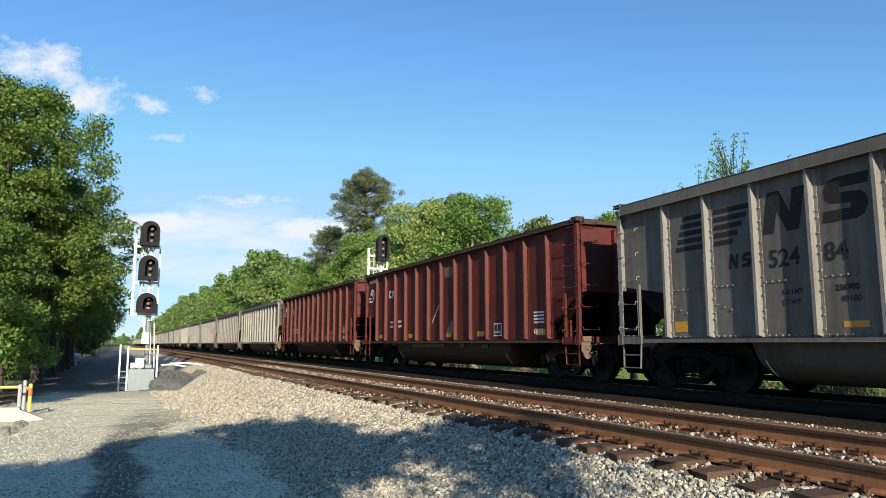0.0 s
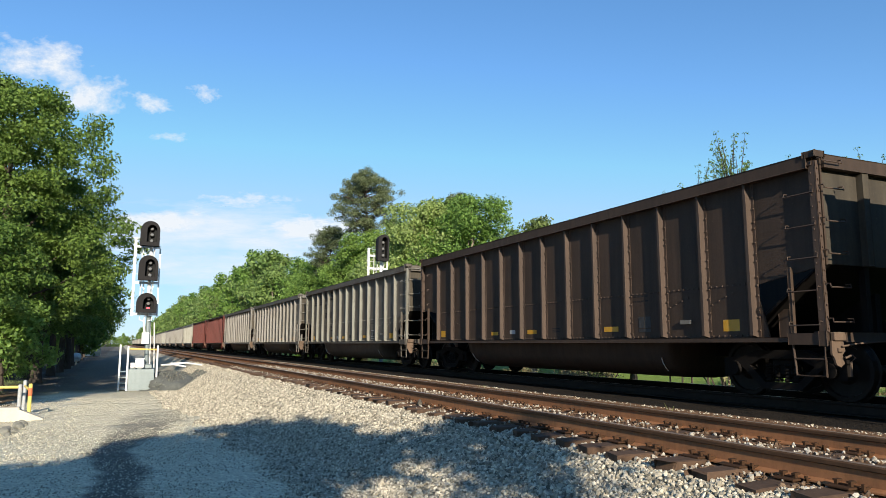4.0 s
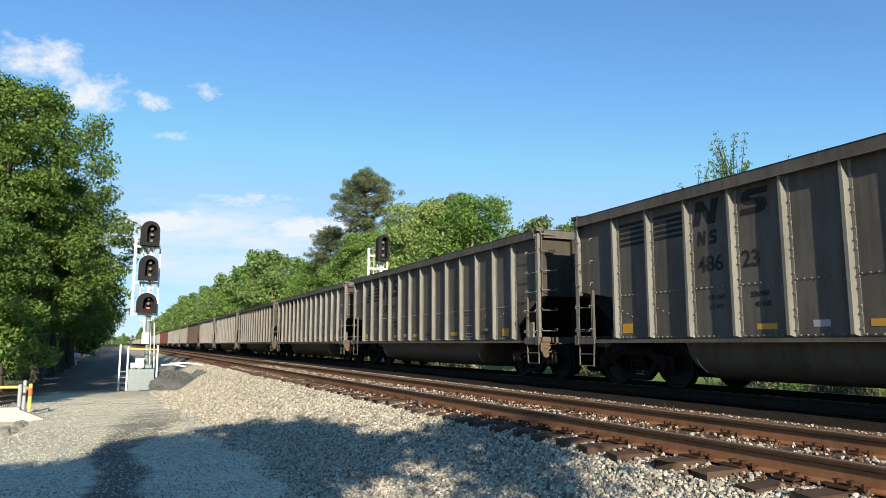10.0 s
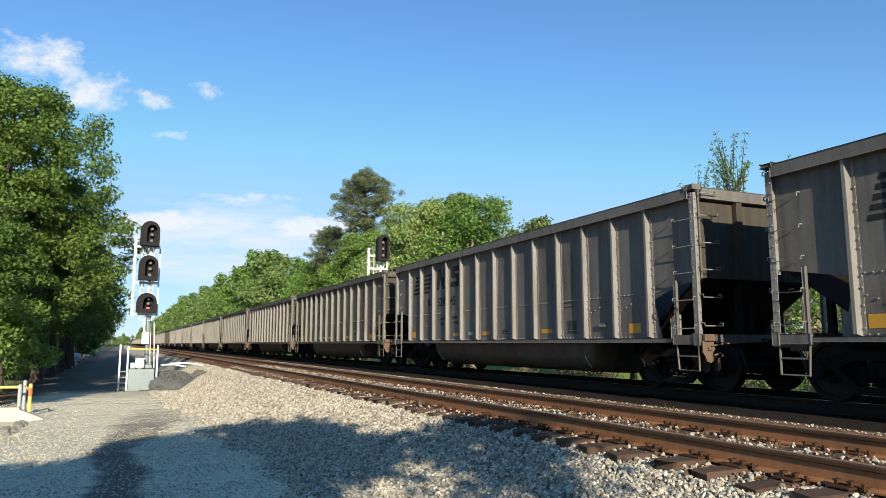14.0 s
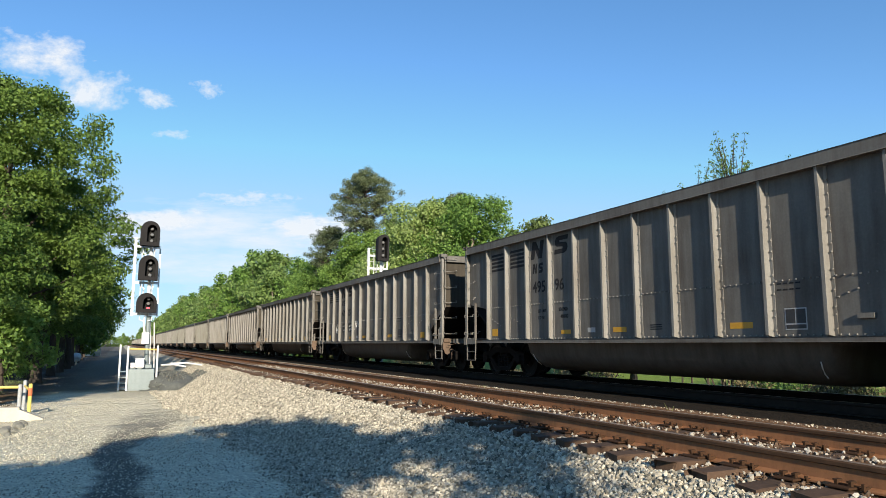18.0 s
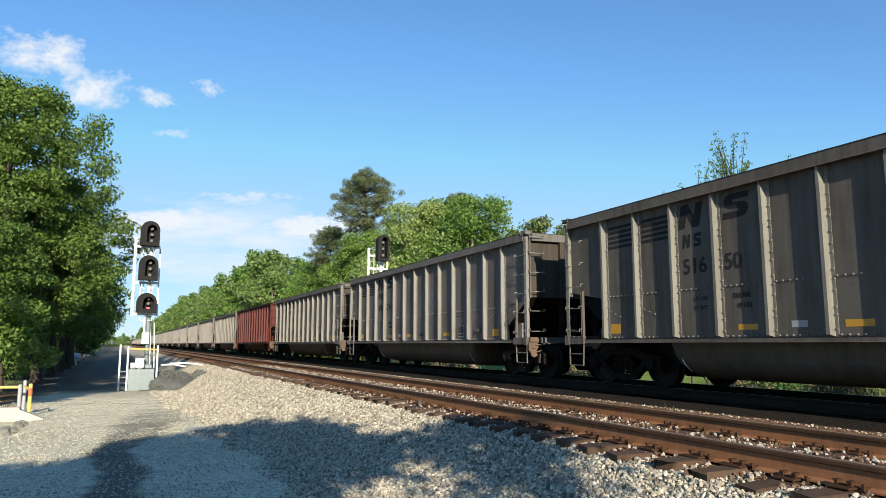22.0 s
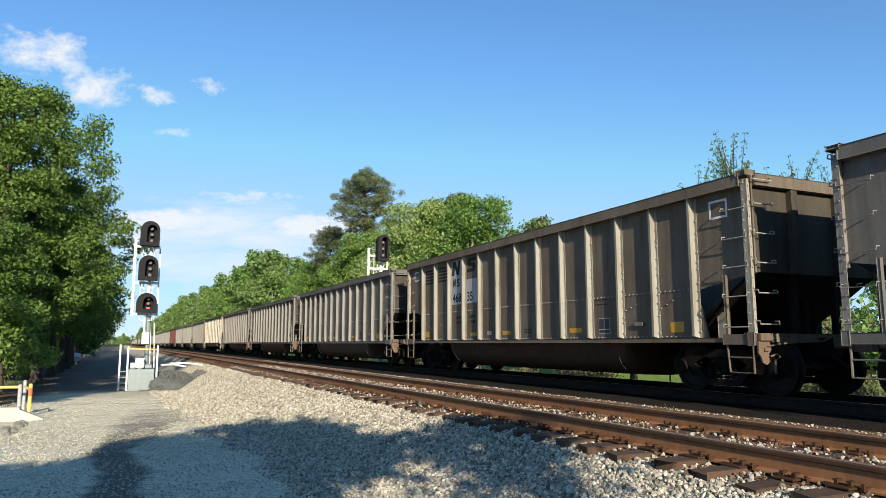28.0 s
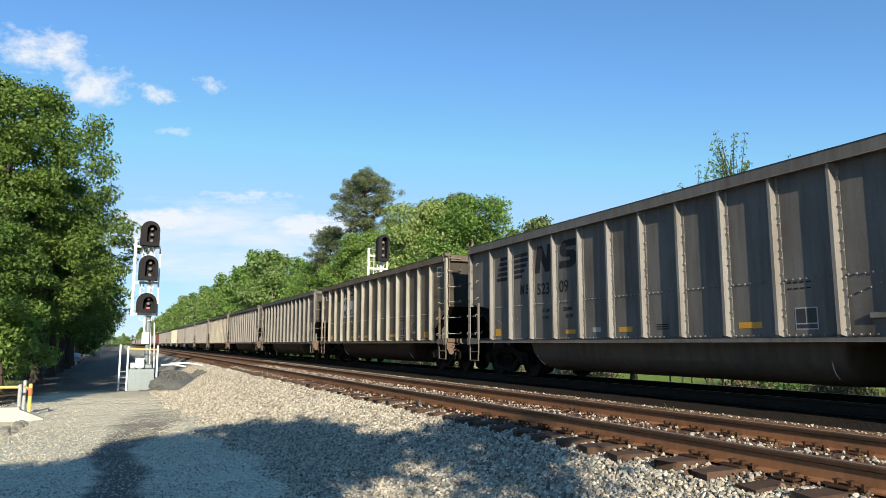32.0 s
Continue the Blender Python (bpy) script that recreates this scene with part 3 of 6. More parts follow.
def rib_mesh(name, material, side):
    """A pressed side post: flanged channel whose depth runs out to a point at the top."""
    bm = fresh()
    o, w = side * OUT, side * WALL
    z0, z1, z2 = SILL + 0.075, TOP - 0.52, TOP - 0.2
    lo = [bm.verts.new(p) for p in ((w, -0.046, z0), (o, -0.028, z0 + 0.03), (o, 0.028, z0 + 0.03), (w, 0.046, z0))]
    mid = [bm.verts.new(p) for p in ((w, -0.046, z1), (o, -0.028, z1), (o, 0.028, z1), (w, 0.046, z1))]
    tip = [bm.verts.new(p) for p in ((w, -0.046, z2), (side * (OUT - 0.0), -0.012, z2), (side * OUT, 0.028, z2), (w, 0.046, z2))]
    for a, b in ((lo, mid), (mid, tip)):
        for k in range(4):
            bm.faces.new((a[k], a[(k + 1) % 4], b[(k + 1) % 4], b[k]))
    bm.faces.new(lo[::-1])
    bm.faces.new(tip)
    box(bm, side * (WALL + 0.001), side * (WALL + 0.008), -0.1, -0.043, z0, z2)
    box(bm, side * (WALL + 0.001), side * (WALL + 0.008), 0.043, 0.09, z0, z2)
    for i in range(13 if side < 0 else 0):
        z = z0 + 0.1 + i * 0.175 + 0.04 * math.sin(i * 2.3)
        box(bm, side * (WALL + 0.012), side * (WALL + 0.034), -0.102, -0.08, z, z + 0.021)
    return finish(bm, name, material)


def rung_mesh(name, material, along, out):
    """A bent grab iron, from its foot at the origin, running along one way and standing out another."""
    a, o = Vector(along), Vector(out)
    pts = [Vector((0, 0, 0.05)), o * 0.9 + Vector((0, 0, 0.05)), o + Vector((0, 0, 0.0)), o + a, o * 0.9 + a + Vector((0, 0, 0.05)), a + Vector((0, 0, 0.05))]
    return finish(tube(fresh(), pts, 0.011, 5), name, material)


def bogie(parent, y, meshes):
    b = attach("bogie", meshes["bolster"], parent, pose(0, y, 0))
    for side in (-1, 1):
        attach("side_frame", meshes["frame"], b, pose(0, 0, 0, 0, 0, 0 if side < 0 else 180))
    for dy in (-0.89, 0.89):
        w = attach("wheelset", meshes["wheels"], b)
        w.matrix_parent_inverse = pose(0, dy, 0.457)
    return b


def running_gear():
    """Meshes that every car shares under its body."""
    d = {}
    bm = box(fresh(), -1.05, 1.05, -0.2, 0.2, 0.36, 0.62, 0.03)
    box(bm, -0.35, 0.35, -0.3, 0.3, 0.6, 0.78, 0.03)
    for dy in (-0.36, 0.36):
        box(bm, -0.95, 0.95, dy - 0.04, dy + 0.04, 0.3, 0.42)
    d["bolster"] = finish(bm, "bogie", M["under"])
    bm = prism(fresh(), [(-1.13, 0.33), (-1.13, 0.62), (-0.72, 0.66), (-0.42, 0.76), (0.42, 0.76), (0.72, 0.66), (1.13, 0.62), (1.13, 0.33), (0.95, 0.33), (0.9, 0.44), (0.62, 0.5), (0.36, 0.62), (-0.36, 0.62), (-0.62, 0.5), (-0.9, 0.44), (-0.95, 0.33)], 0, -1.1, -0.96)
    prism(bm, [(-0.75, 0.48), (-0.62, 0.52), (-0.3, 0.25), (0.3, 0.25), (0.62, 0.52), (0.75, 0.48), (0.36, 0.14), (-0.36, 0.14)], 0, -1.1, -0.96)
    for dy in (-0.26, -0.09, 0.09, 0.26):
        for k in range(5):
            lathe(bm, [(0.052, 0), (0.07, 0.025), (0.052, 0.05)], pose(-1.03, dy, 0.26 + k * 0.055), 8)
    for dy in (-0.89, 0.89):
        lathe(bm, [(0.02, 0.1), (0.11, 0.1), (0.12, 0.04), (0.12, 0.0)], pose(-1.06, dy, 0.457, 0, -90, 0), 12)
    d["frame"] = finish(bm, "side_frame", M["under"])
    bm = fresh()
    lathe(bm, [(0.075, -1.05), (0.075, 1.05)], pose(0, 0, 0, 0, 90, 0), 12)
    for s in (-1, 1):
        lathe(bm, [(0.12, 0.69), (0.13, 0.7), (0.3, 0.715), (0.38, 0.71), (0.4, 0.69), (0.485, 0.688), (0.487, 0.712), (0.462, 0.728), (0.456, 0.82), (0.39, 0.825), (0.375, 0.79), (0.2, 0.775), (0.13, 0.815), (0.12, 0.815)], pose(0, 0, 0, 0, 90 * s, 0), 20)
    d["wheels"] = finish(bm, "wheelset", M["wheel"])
    bm = box(fresh(), -0.16, 0.16, -0.9, 0.9, 0.62, 0.95, 0.02)
    d["draft"] = finish(bm, "draft_sill", M["under"])
    bm = box(fresh(), -0.08, 0.08, 0.0, 0.5, 0.78, 0.94, 0.02)
    prism(bm, [(-0.15, 0.48), (0.13, 0.45), (0.2, 0.62), (0.1, 0.83), (0.02, 0.83), (0.05, 0.66), (-0.06, 0.62), (-0.15, 0.7)], 2, 0.73, 1.0)
    d["coupler"] = finish(bm, "coupler", M["coupler"])
    bm = tube(fresh(), [(0.3, 0.1, 0.8), (0.32, 0.45, 0.6), (0.28, 0.7, 0.42), (0.15, 0.82, 0.5)], 0.025, 6)
    d["hose"] = finish(bm, "air_hose", M["under"])
    bm = prism(fresh(), [(-1.6, 0.9), (-1.36, 0.9), (-1.33, 0.76), (-1.39, 0.7), (-1.36, 0.58), (-1.44, 0.53), (-1.52, 0.56), (-1.56, 0.66), (-1.6, 0.7)], 1, -0.06, -0.03)
    box(bm, -1.58, -1.34, -0.1, -0.03, 0.9, 1.02, 0.01)
    tube(bm, [(-1.42, -0.08, 0.82), (-1.2, -0.16, 0.86), (-0.3, -0.2, 0.9), (-0.1, -0.22, 0.98)], 0.014, 5)
    tube(bm, [(-1.4, -0.1, 0.66), (-1.3, -0.14, 0.7), (-1.24, -0.14, 0.66), (-1.34, -0.14, 0.6), (-1.35, -0.14, 0.4)], 0.017, 5)
    box(bm, -1.5, -1.4, -0.09, -0.05, 0.74, 0.8, 0.008)
    d["lever"] = finish(bm, "uncoupling_lever", M["coupler"])
    return d


GEAR = running_gear()


def car_body(paint, tub=True, simple=False, kind="gon"):
    """One coal car with all its parts, standing on its wheels at the origin and facing +y."""
    mat = M[paint]
    car = empty("coal_car")
    ribs = rib_positions(kind)
    band, trim = (0.1, M["brown"]) if paint in ("red", "cream") else (0.2, mat)
    end = ribs[0]
    for s in (-1, 1):
        a, b = s * WALL, s * (WALL - 0.035)
        wall = [(-HALF, 1.98), (-end, 1.77), (-end, SILL + 0.03), (end, SILL + 0.03), (end, 1.77), (HALF, 1.98), (HALF, TOP - 0.02), (-HALF, TOP - 0.02)]
        bm = prism(fresh(), wall, 0, a, b)
        part("side_wall", bm, mat, car)
        bm = box(fresh(), s * (WALL - 0.1), s * (OUT - 0.02), -HALF, HALF, SILL, SILL + 0.075, 0.008)
        part("side_sill", bm, trim, car)
        bm = box(fresh(), s * (WALL - 0.03), s * (OUT + 0.025), -HALF + 0.12, HALF - 0.12, TOP - band, TOP, 0.012)
        part("top_chord", bm, trim, car)
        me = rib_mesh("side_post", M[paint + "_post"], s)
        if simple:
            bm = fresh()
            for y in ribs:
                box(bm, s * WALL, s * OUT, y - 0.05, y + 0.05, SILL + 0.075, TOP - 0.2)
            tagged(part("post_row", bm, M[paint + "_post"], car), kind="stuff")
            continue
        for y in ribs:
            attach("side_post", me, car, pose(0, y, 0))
        for e in (-1, 1):
            bm = fresh()
            box(bm, s * (OUT - 0.075), s * (OUT + 0.002), e * (HALF - 0.012), e * HALF, SILL, TOP - 0.1)
            box(bm, s * (OUT - 0.012), s * OUT, e * (HALF - 0.11), e * HALF, SILL, TOP - 0.1)
            box(bm, s * (WALL - 0.02), s * (OUT - 0.01), e * (HALF - 0.08), e * (HALF - 0.068), 1.9, TOP - 0.1)
            for i in range(15):
                z = 1.0 + i * 0.165
                box(bm, s * OUT, s * (OUT + 0.016), e * (HALF - 0.09), e * (HALF - 0.068), z, z + 0.022)
                box(bm, s * (OUT - 0.055), s * (OUT - 0.033), e * HALF, e * (HALF + 0.016), z + 0.06, z + 0.082)
            cap = box(fresh(), s * (OUT - 0.16), s * (OUT + 0.03), e * (HALF - 0.16), e * (HALF + 0.035), TOP - 0.03, TOP + 0.025, 0.02)
            part("corner_cap", cap, trim, car)
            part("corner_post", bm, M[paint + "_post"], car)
            if s > 0:
                continue
            bm = box(fresh(), s * (OUT - 0.06), s * (OUT - 0.01), e * (HALF - 0.58), e * (HALF - 0.53), SILL + 0.05, 1.98, 0.006)
            part("ladder_stile", bm, mat, car)
            bm = fresh()
            tube(bm, [(s * (OUT - 0.03), e * (HALF - 0.06), SILL + 0.05), (s * (OUT - 0.03), e * (HALF - 0.06), 0.4), (s * (OUT - 0.03), e * (HALF - 0.54), 0.4), (s * (OUT - 0.03), e * (HALF - 0.58), SILL + 0.05)], 0.02, 5)
            tube(bm, [(s * (OUT - 0.03), e * (HALF - 0.06), 0.64), (s * (OUT - 0.03), e * (HALF - 0.55), 0.64)], 0.015, 5)
            part("stirrup_step", bm, mat, car)
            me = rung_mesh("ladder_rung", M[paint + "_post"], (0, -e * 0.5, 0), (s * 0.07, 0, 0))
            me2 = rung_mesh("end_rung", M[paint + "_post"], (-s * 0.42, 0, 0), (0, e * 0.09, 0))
            for z in RUNGS:
                attach("ladder_rung", me, car, pose(s * (OUT - 0.01 if z < 1.9 else OUT - 0.06), e * (HALF - 0.05), z))
                attach("end_rung", me2, car, pose(s * (OUT - 0.05), e * HALF, z + 0.04))
            bm = prism(fresh(), [(e * end, SILL + 0.07), (e * (end + 0.24), SILL + 0.07), (e * (end + 0.1), 1.5), (e * end, 1.6)], 0, s * (WALL - 0.04), s * (WALL - 0.01))
            part("corner_gusset", bm, mat, car)
            bm = box(fresh(), s * (OUT - 0.035), s * (OUT + 0.012), e * (HALF - 0.62), e * (HALF + 0.015), SILL - 0.03, SILL + 0.12, 0.008)
            box(bm, s * (OUT + 0.01), s * (OUT + 0.03), e * (HALF - 0.1), e * (HALF + 0.02), SILL - 0.05, SILL + 0.15, 0.006)
            part("sill_bracket", bm, mat, car)
            bm = box(fresh(), s * (WALL - 0.3), s * (WALL - 0.26), e * (end + 0.22), e * (end + 0.44), SILL + 0.05, 1.38, 0.01)
            part("end_brace", bm, M[paint + "_post"], car)
    for e in (-1, 1):
        bm = fresh()
        prism(bm, [(e * (HALF - 0.075), TOP - 0.03), (e * (HALF - 0.075), 2.0), (e * (HALF - 0.11), 2.0), (e * (HALF - 0.11), TOP - 0.03)], 0, -WALL + 0.036, WALL - 0.036)
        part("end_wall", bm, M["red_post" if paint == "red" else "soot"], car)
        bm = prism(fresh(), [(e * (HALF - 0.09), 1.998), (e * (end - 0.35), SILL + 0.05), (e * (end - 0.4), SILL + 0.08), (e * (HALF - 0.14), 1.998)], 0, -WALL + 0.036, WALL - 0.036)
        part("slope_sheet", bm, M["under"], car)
        bm = box(fresh(), -WALL + 0.05, WALL - 0.05, e * (HALF - 0.12), e * (HALF + 0.03), TOP - band, TOP, 0.012)
        part("end_chord", bm, trim, car)
        bm = box(fresh(), -OUT + 0.02, OUT - 0.02, e * (HALF - 0.2), e * (HALF + 0.01), SILL, SILL + 0.14, 0.01)
        part("end_sill", bm, mat, car)
        if not simple:
            for x in (-0.55, 0.55):
                bm = box(fresh(), x - 0.07, x + 0.07, e * (HALF - 0.075), e * (HALF + 0.02), 2.0, TOP - 0.2, 0.01)
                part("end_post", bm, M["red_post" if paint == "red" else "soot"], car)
            for x in (-0.5, 0.5):
                bm = box(fresh(), x - 0.05, x + 0.05, e * (HALF - 0.2), e * (HALF - 0.1), SILL + 0.14, 2.0)
                part("end_strut", bm, M["under"], car)
        attach("draft_sill", GEAR["draft"], car, pose(0, e * (HALF - 0.7), 0))
        attach("coupler", GEAR["coupler"], car, pose(0, e * (HALF + 0.12), 0, 0, 0, 0 if e > 0 else 180))
        if not simple:
            attach("air_hose", GEAR["hose"], car, pose(0, e * HALF, 0, 0, 0, 0 if e > 0 else 180))
            attach("uncoupling_lever", GEAR["lever"], car, pose(0, e * HALF, 0, 0, 0, 0 if e < 0 else 180))
            # added dark plate, fills the end opening's lower half in place of shade
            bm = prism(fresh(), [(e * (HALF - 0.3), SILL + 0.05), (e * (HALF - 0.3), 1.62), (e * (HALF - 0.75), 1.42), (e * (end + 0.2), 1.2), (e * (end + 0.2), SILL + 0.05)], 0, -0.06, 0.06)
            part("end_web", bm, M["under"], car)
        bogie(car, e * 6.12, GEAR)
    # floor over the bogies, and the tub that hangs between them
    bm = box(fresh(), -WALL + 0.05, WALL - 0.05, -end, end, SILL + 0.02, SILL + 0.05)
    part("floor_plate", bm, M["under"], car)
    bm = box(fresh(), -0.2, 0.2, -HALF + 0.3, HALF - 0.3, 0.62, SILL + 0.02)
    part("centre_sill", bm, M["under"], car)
    if tub:
        bm = fresh()
        n, sections = 10, []
        for y, k in ((-3.95, 0.0), (-3.87, 0.8), (-3.65, 1.0), (4.1, 1.0), (4.32, 0.8), (4.4, 0.0)):
            ring = []
            for i in range(n + 1):
                a = math.pi * i / n
                drop = 0.1 + 0.58 * k
                ring.append(bm.verts.new((-1.36 * math.copysign(abs(math.cos(a)) ** 0.55, math.cos(a)), y, SILL - drop * math.sin(a) ** 0.75)))
            sections.append(ring)
        for a, b in zip(sections, sections[1:]):
            for i in range(n):
                bm.faces.new((a[i], b[i], b[i + 1], a[i + 1]))
        for ring in (sections[0], sections[-1]):
            bm.faces.new(ring)
        part("tub", bm, M["tub"] if paint not in ("red", "rusty", "brown") else M["brown"], car, smooth=True)
        for y in (-3.7, 4.15):
            pts = []
            for i in range(2, 6):
                a = math.pi * i / (2 * n) + 0.0
                pts.append((-1.372 * abs(math.cos(a)) ** 0.55, y + 0.1 * (i - 2) / 6 * (1 if y < 0 else -1), SILL - 0.688 * math.sin(a) ** 0.75))
            bm = tube(fresh(), pts, 0.009, 4)
            part("weld_band", bm, M["white"], car)
    else:
        for y in (-2.6, 0.0, 2.6):
            bm = prism(fresh(), [(-1.35, SILL), (1.35, SILL), (0.5, 0.62), (-0.5, 0.62)], 1, y - 0.06, y + 0.06)
            part("cross_bearer", bm, M["under"], car)
    return car


PROTO = {}
CARS = {}
SLACK = {0: 0.11, 1: 0.02, 2: -0.05, 3: 0.13, 4: 0.0, 5: -0.14, 6: -0.12, 7: -0.2, 8: -0.02, 9: -0.06, 10: -0.14, 11: 0.09, 12: 0.32, 13: 0.28, 14: 0.1, 15: -0.03, 16: -0.19, 17: 0.2, 18: -0.16, 19: -0.07, 20: -0.28, 21: -0.05, 22: 0.06, 23: 0.31, 24: 0.28, 25: 0.2, 26: 0.18, 27: 0.03, 28: -0.08, 29: -0.13}


def rolled(t):
    """How many car lengths the train has gone since the start."""
    return 0.9057467 * t + 0.00043532 * t * t


def car_place(k, t):
    """Where the middle of car k is along the line."""
    return PITCH * (0.68766 - k + rolled(t)) - HALF + SLACK.get(k, 0.0)


PAINTS = {-2: "red", -1: "red", 3: "brown", 17: "red", 21: "cream", 25: "rusty", 28: "rusty", -3: "light", -7: "light", 20: "dim", 2: "dim", 6: "dim", 8: "dim", 11: "dim", 9: "dim"}
for k in range(-36, 32):
    far = k < -8
    paint = PAINTS.get(k, random.Random(k + 500).choice(("grey", "grey", "light", "grey", "rusty", "dim") if far else ("grey",)))
    kind = "cream" if k == 21 else "uneven" if k == 17 else "gon"
    key = (paint, far, kind)
    if key not in PROTO:
        PROTO[key] = CARS[k] = car_body(paint, paint != "cream", far, kind)
    else:
        CARS[k] = copy_thing(PROTO[key], pose(0, 0, 0))
    words = {"grey": "grey-painted steel", "light": "light grey weathered steel", "dim": "dull dark grey sooty steel", "brown": "dark brown grimy steel", "rusty": "rust-streaked tan grey steel", "red": "faded oxide red steel", "cream": "cream-painted rust-chipped steel"}[paint]
    tagged(CARS[k], words + " coal gondola car on the far track", "freight car", "coal train cars")
    CARS[k].location = (FAR, car_place(k, 0), 0)


# ---- lettering and plates on the cars ----
BAY0, BAY = 1.29, (2 * HALF - 2.58) / 12
FLAT = Matrix(((0, 0, -1, 0), (-1, 0, 0, 0), (0, 1, 0, 0), (0, 0, 0, 1)))


def bay_u(i):
    """How far behind the car's front end bay i begins."""
    return BAY0 + (i - 1) * BAY


def word(parent, text, u, z, height, material, skew=0.0):
    return attach("lettering", word_mesh(text, height, material, skew), parent, Matrix.Translation((-WALL - 0.005, HALF - u, z)) @ FLAT)


SHAPES = {}


def shape(parent, name, outlines, material, key=None, proud=0.004):
    """Flat painted shapes; outlines in metres behind the front end and height."""
    if key is None or key not in SHAPES:
        bm = fresh()
        for o in outlines:
            prism(bm, [(HALF - u, z) for u, z in o], 0, -WALL - 0.002, -WALL - proud)
        SHAPES[key] = finish(bm, name, material)
    return attach(name, SHAPES[key], parent)


def rect(u0, u1, z0, z1, lean=0.0):
    return [(u0, z0), (u1, z0), (u1 + lean, z1), (u0 + lean, z1)]


FIRST = [[(0, 0), (0.26, 0), (0.35, 0.52), (0.56, 0), (0.82, 0), (0.98, 1), (0.72, 1), (0.64, 0.46), (0.42, 1), (0.15, 1)]]
SECOND = [[(0.02, 0), (0.72, 0), (0.88, 0.08), (0.97, 0.3), (0.94, 0.5), (0.84, 0.6), (0.42, 0.64), (0.4, 0.75), (0.98, 0.75), (1.02, 1), (0.34, 1), (0.17, 0.93), (0.08, 0.74), (0.1, 0.52), (0.22, 0.42), (0.62, 0.37), (0.63, 0.26), (0.05, 0.26)]]


def placed(outline, u, z, wide, tall):
    return [[(u + wide * a, z + tall * b) for a, b in bar] for bar in outline]


def emblem(car, style):
    """Striped flag and two bold slanted black shapes."""
    top, step, thick = (3.12, 0.135, 0.085) if style == "A" else (3.24, 0.1, 0.06)
    for j in range(5):
        z = top - j * step
        a = bay_u(1) + (0.42 - 0.05 * j if style == "A" else 0.12)
        shape(car, "emblem_stripe", [rect(a, bay_u(2) - 0.07, z - thick, z, 0.02)], M["ink"], ("s1", style, j))
        shape(car, "emblem_stripe", [rect(bay_u(2) + 0.12, bay_u(2) + (0.92 - 0.1 * j if style == "A" else 0.88), z - thick, z, 0.03)], M["ink"], ("s2", style, j))
    z0, z1, w = (2.55, 3.2, 0.8) if style == "A" else (2.9, 3.33, 0.62)
    shape(car, "emblem_block", placed(FIRST, bay_u(3) + 0.12, z0, w, z1 - z0), M["ink"], ("n", style))
    shape(car, "emblem_block", placed(SECOND, bay_u(4) + 0.14, z0 + 0.02, w * 0.92, z1 - z0 - 0.02), M["ink"], ("s", style))


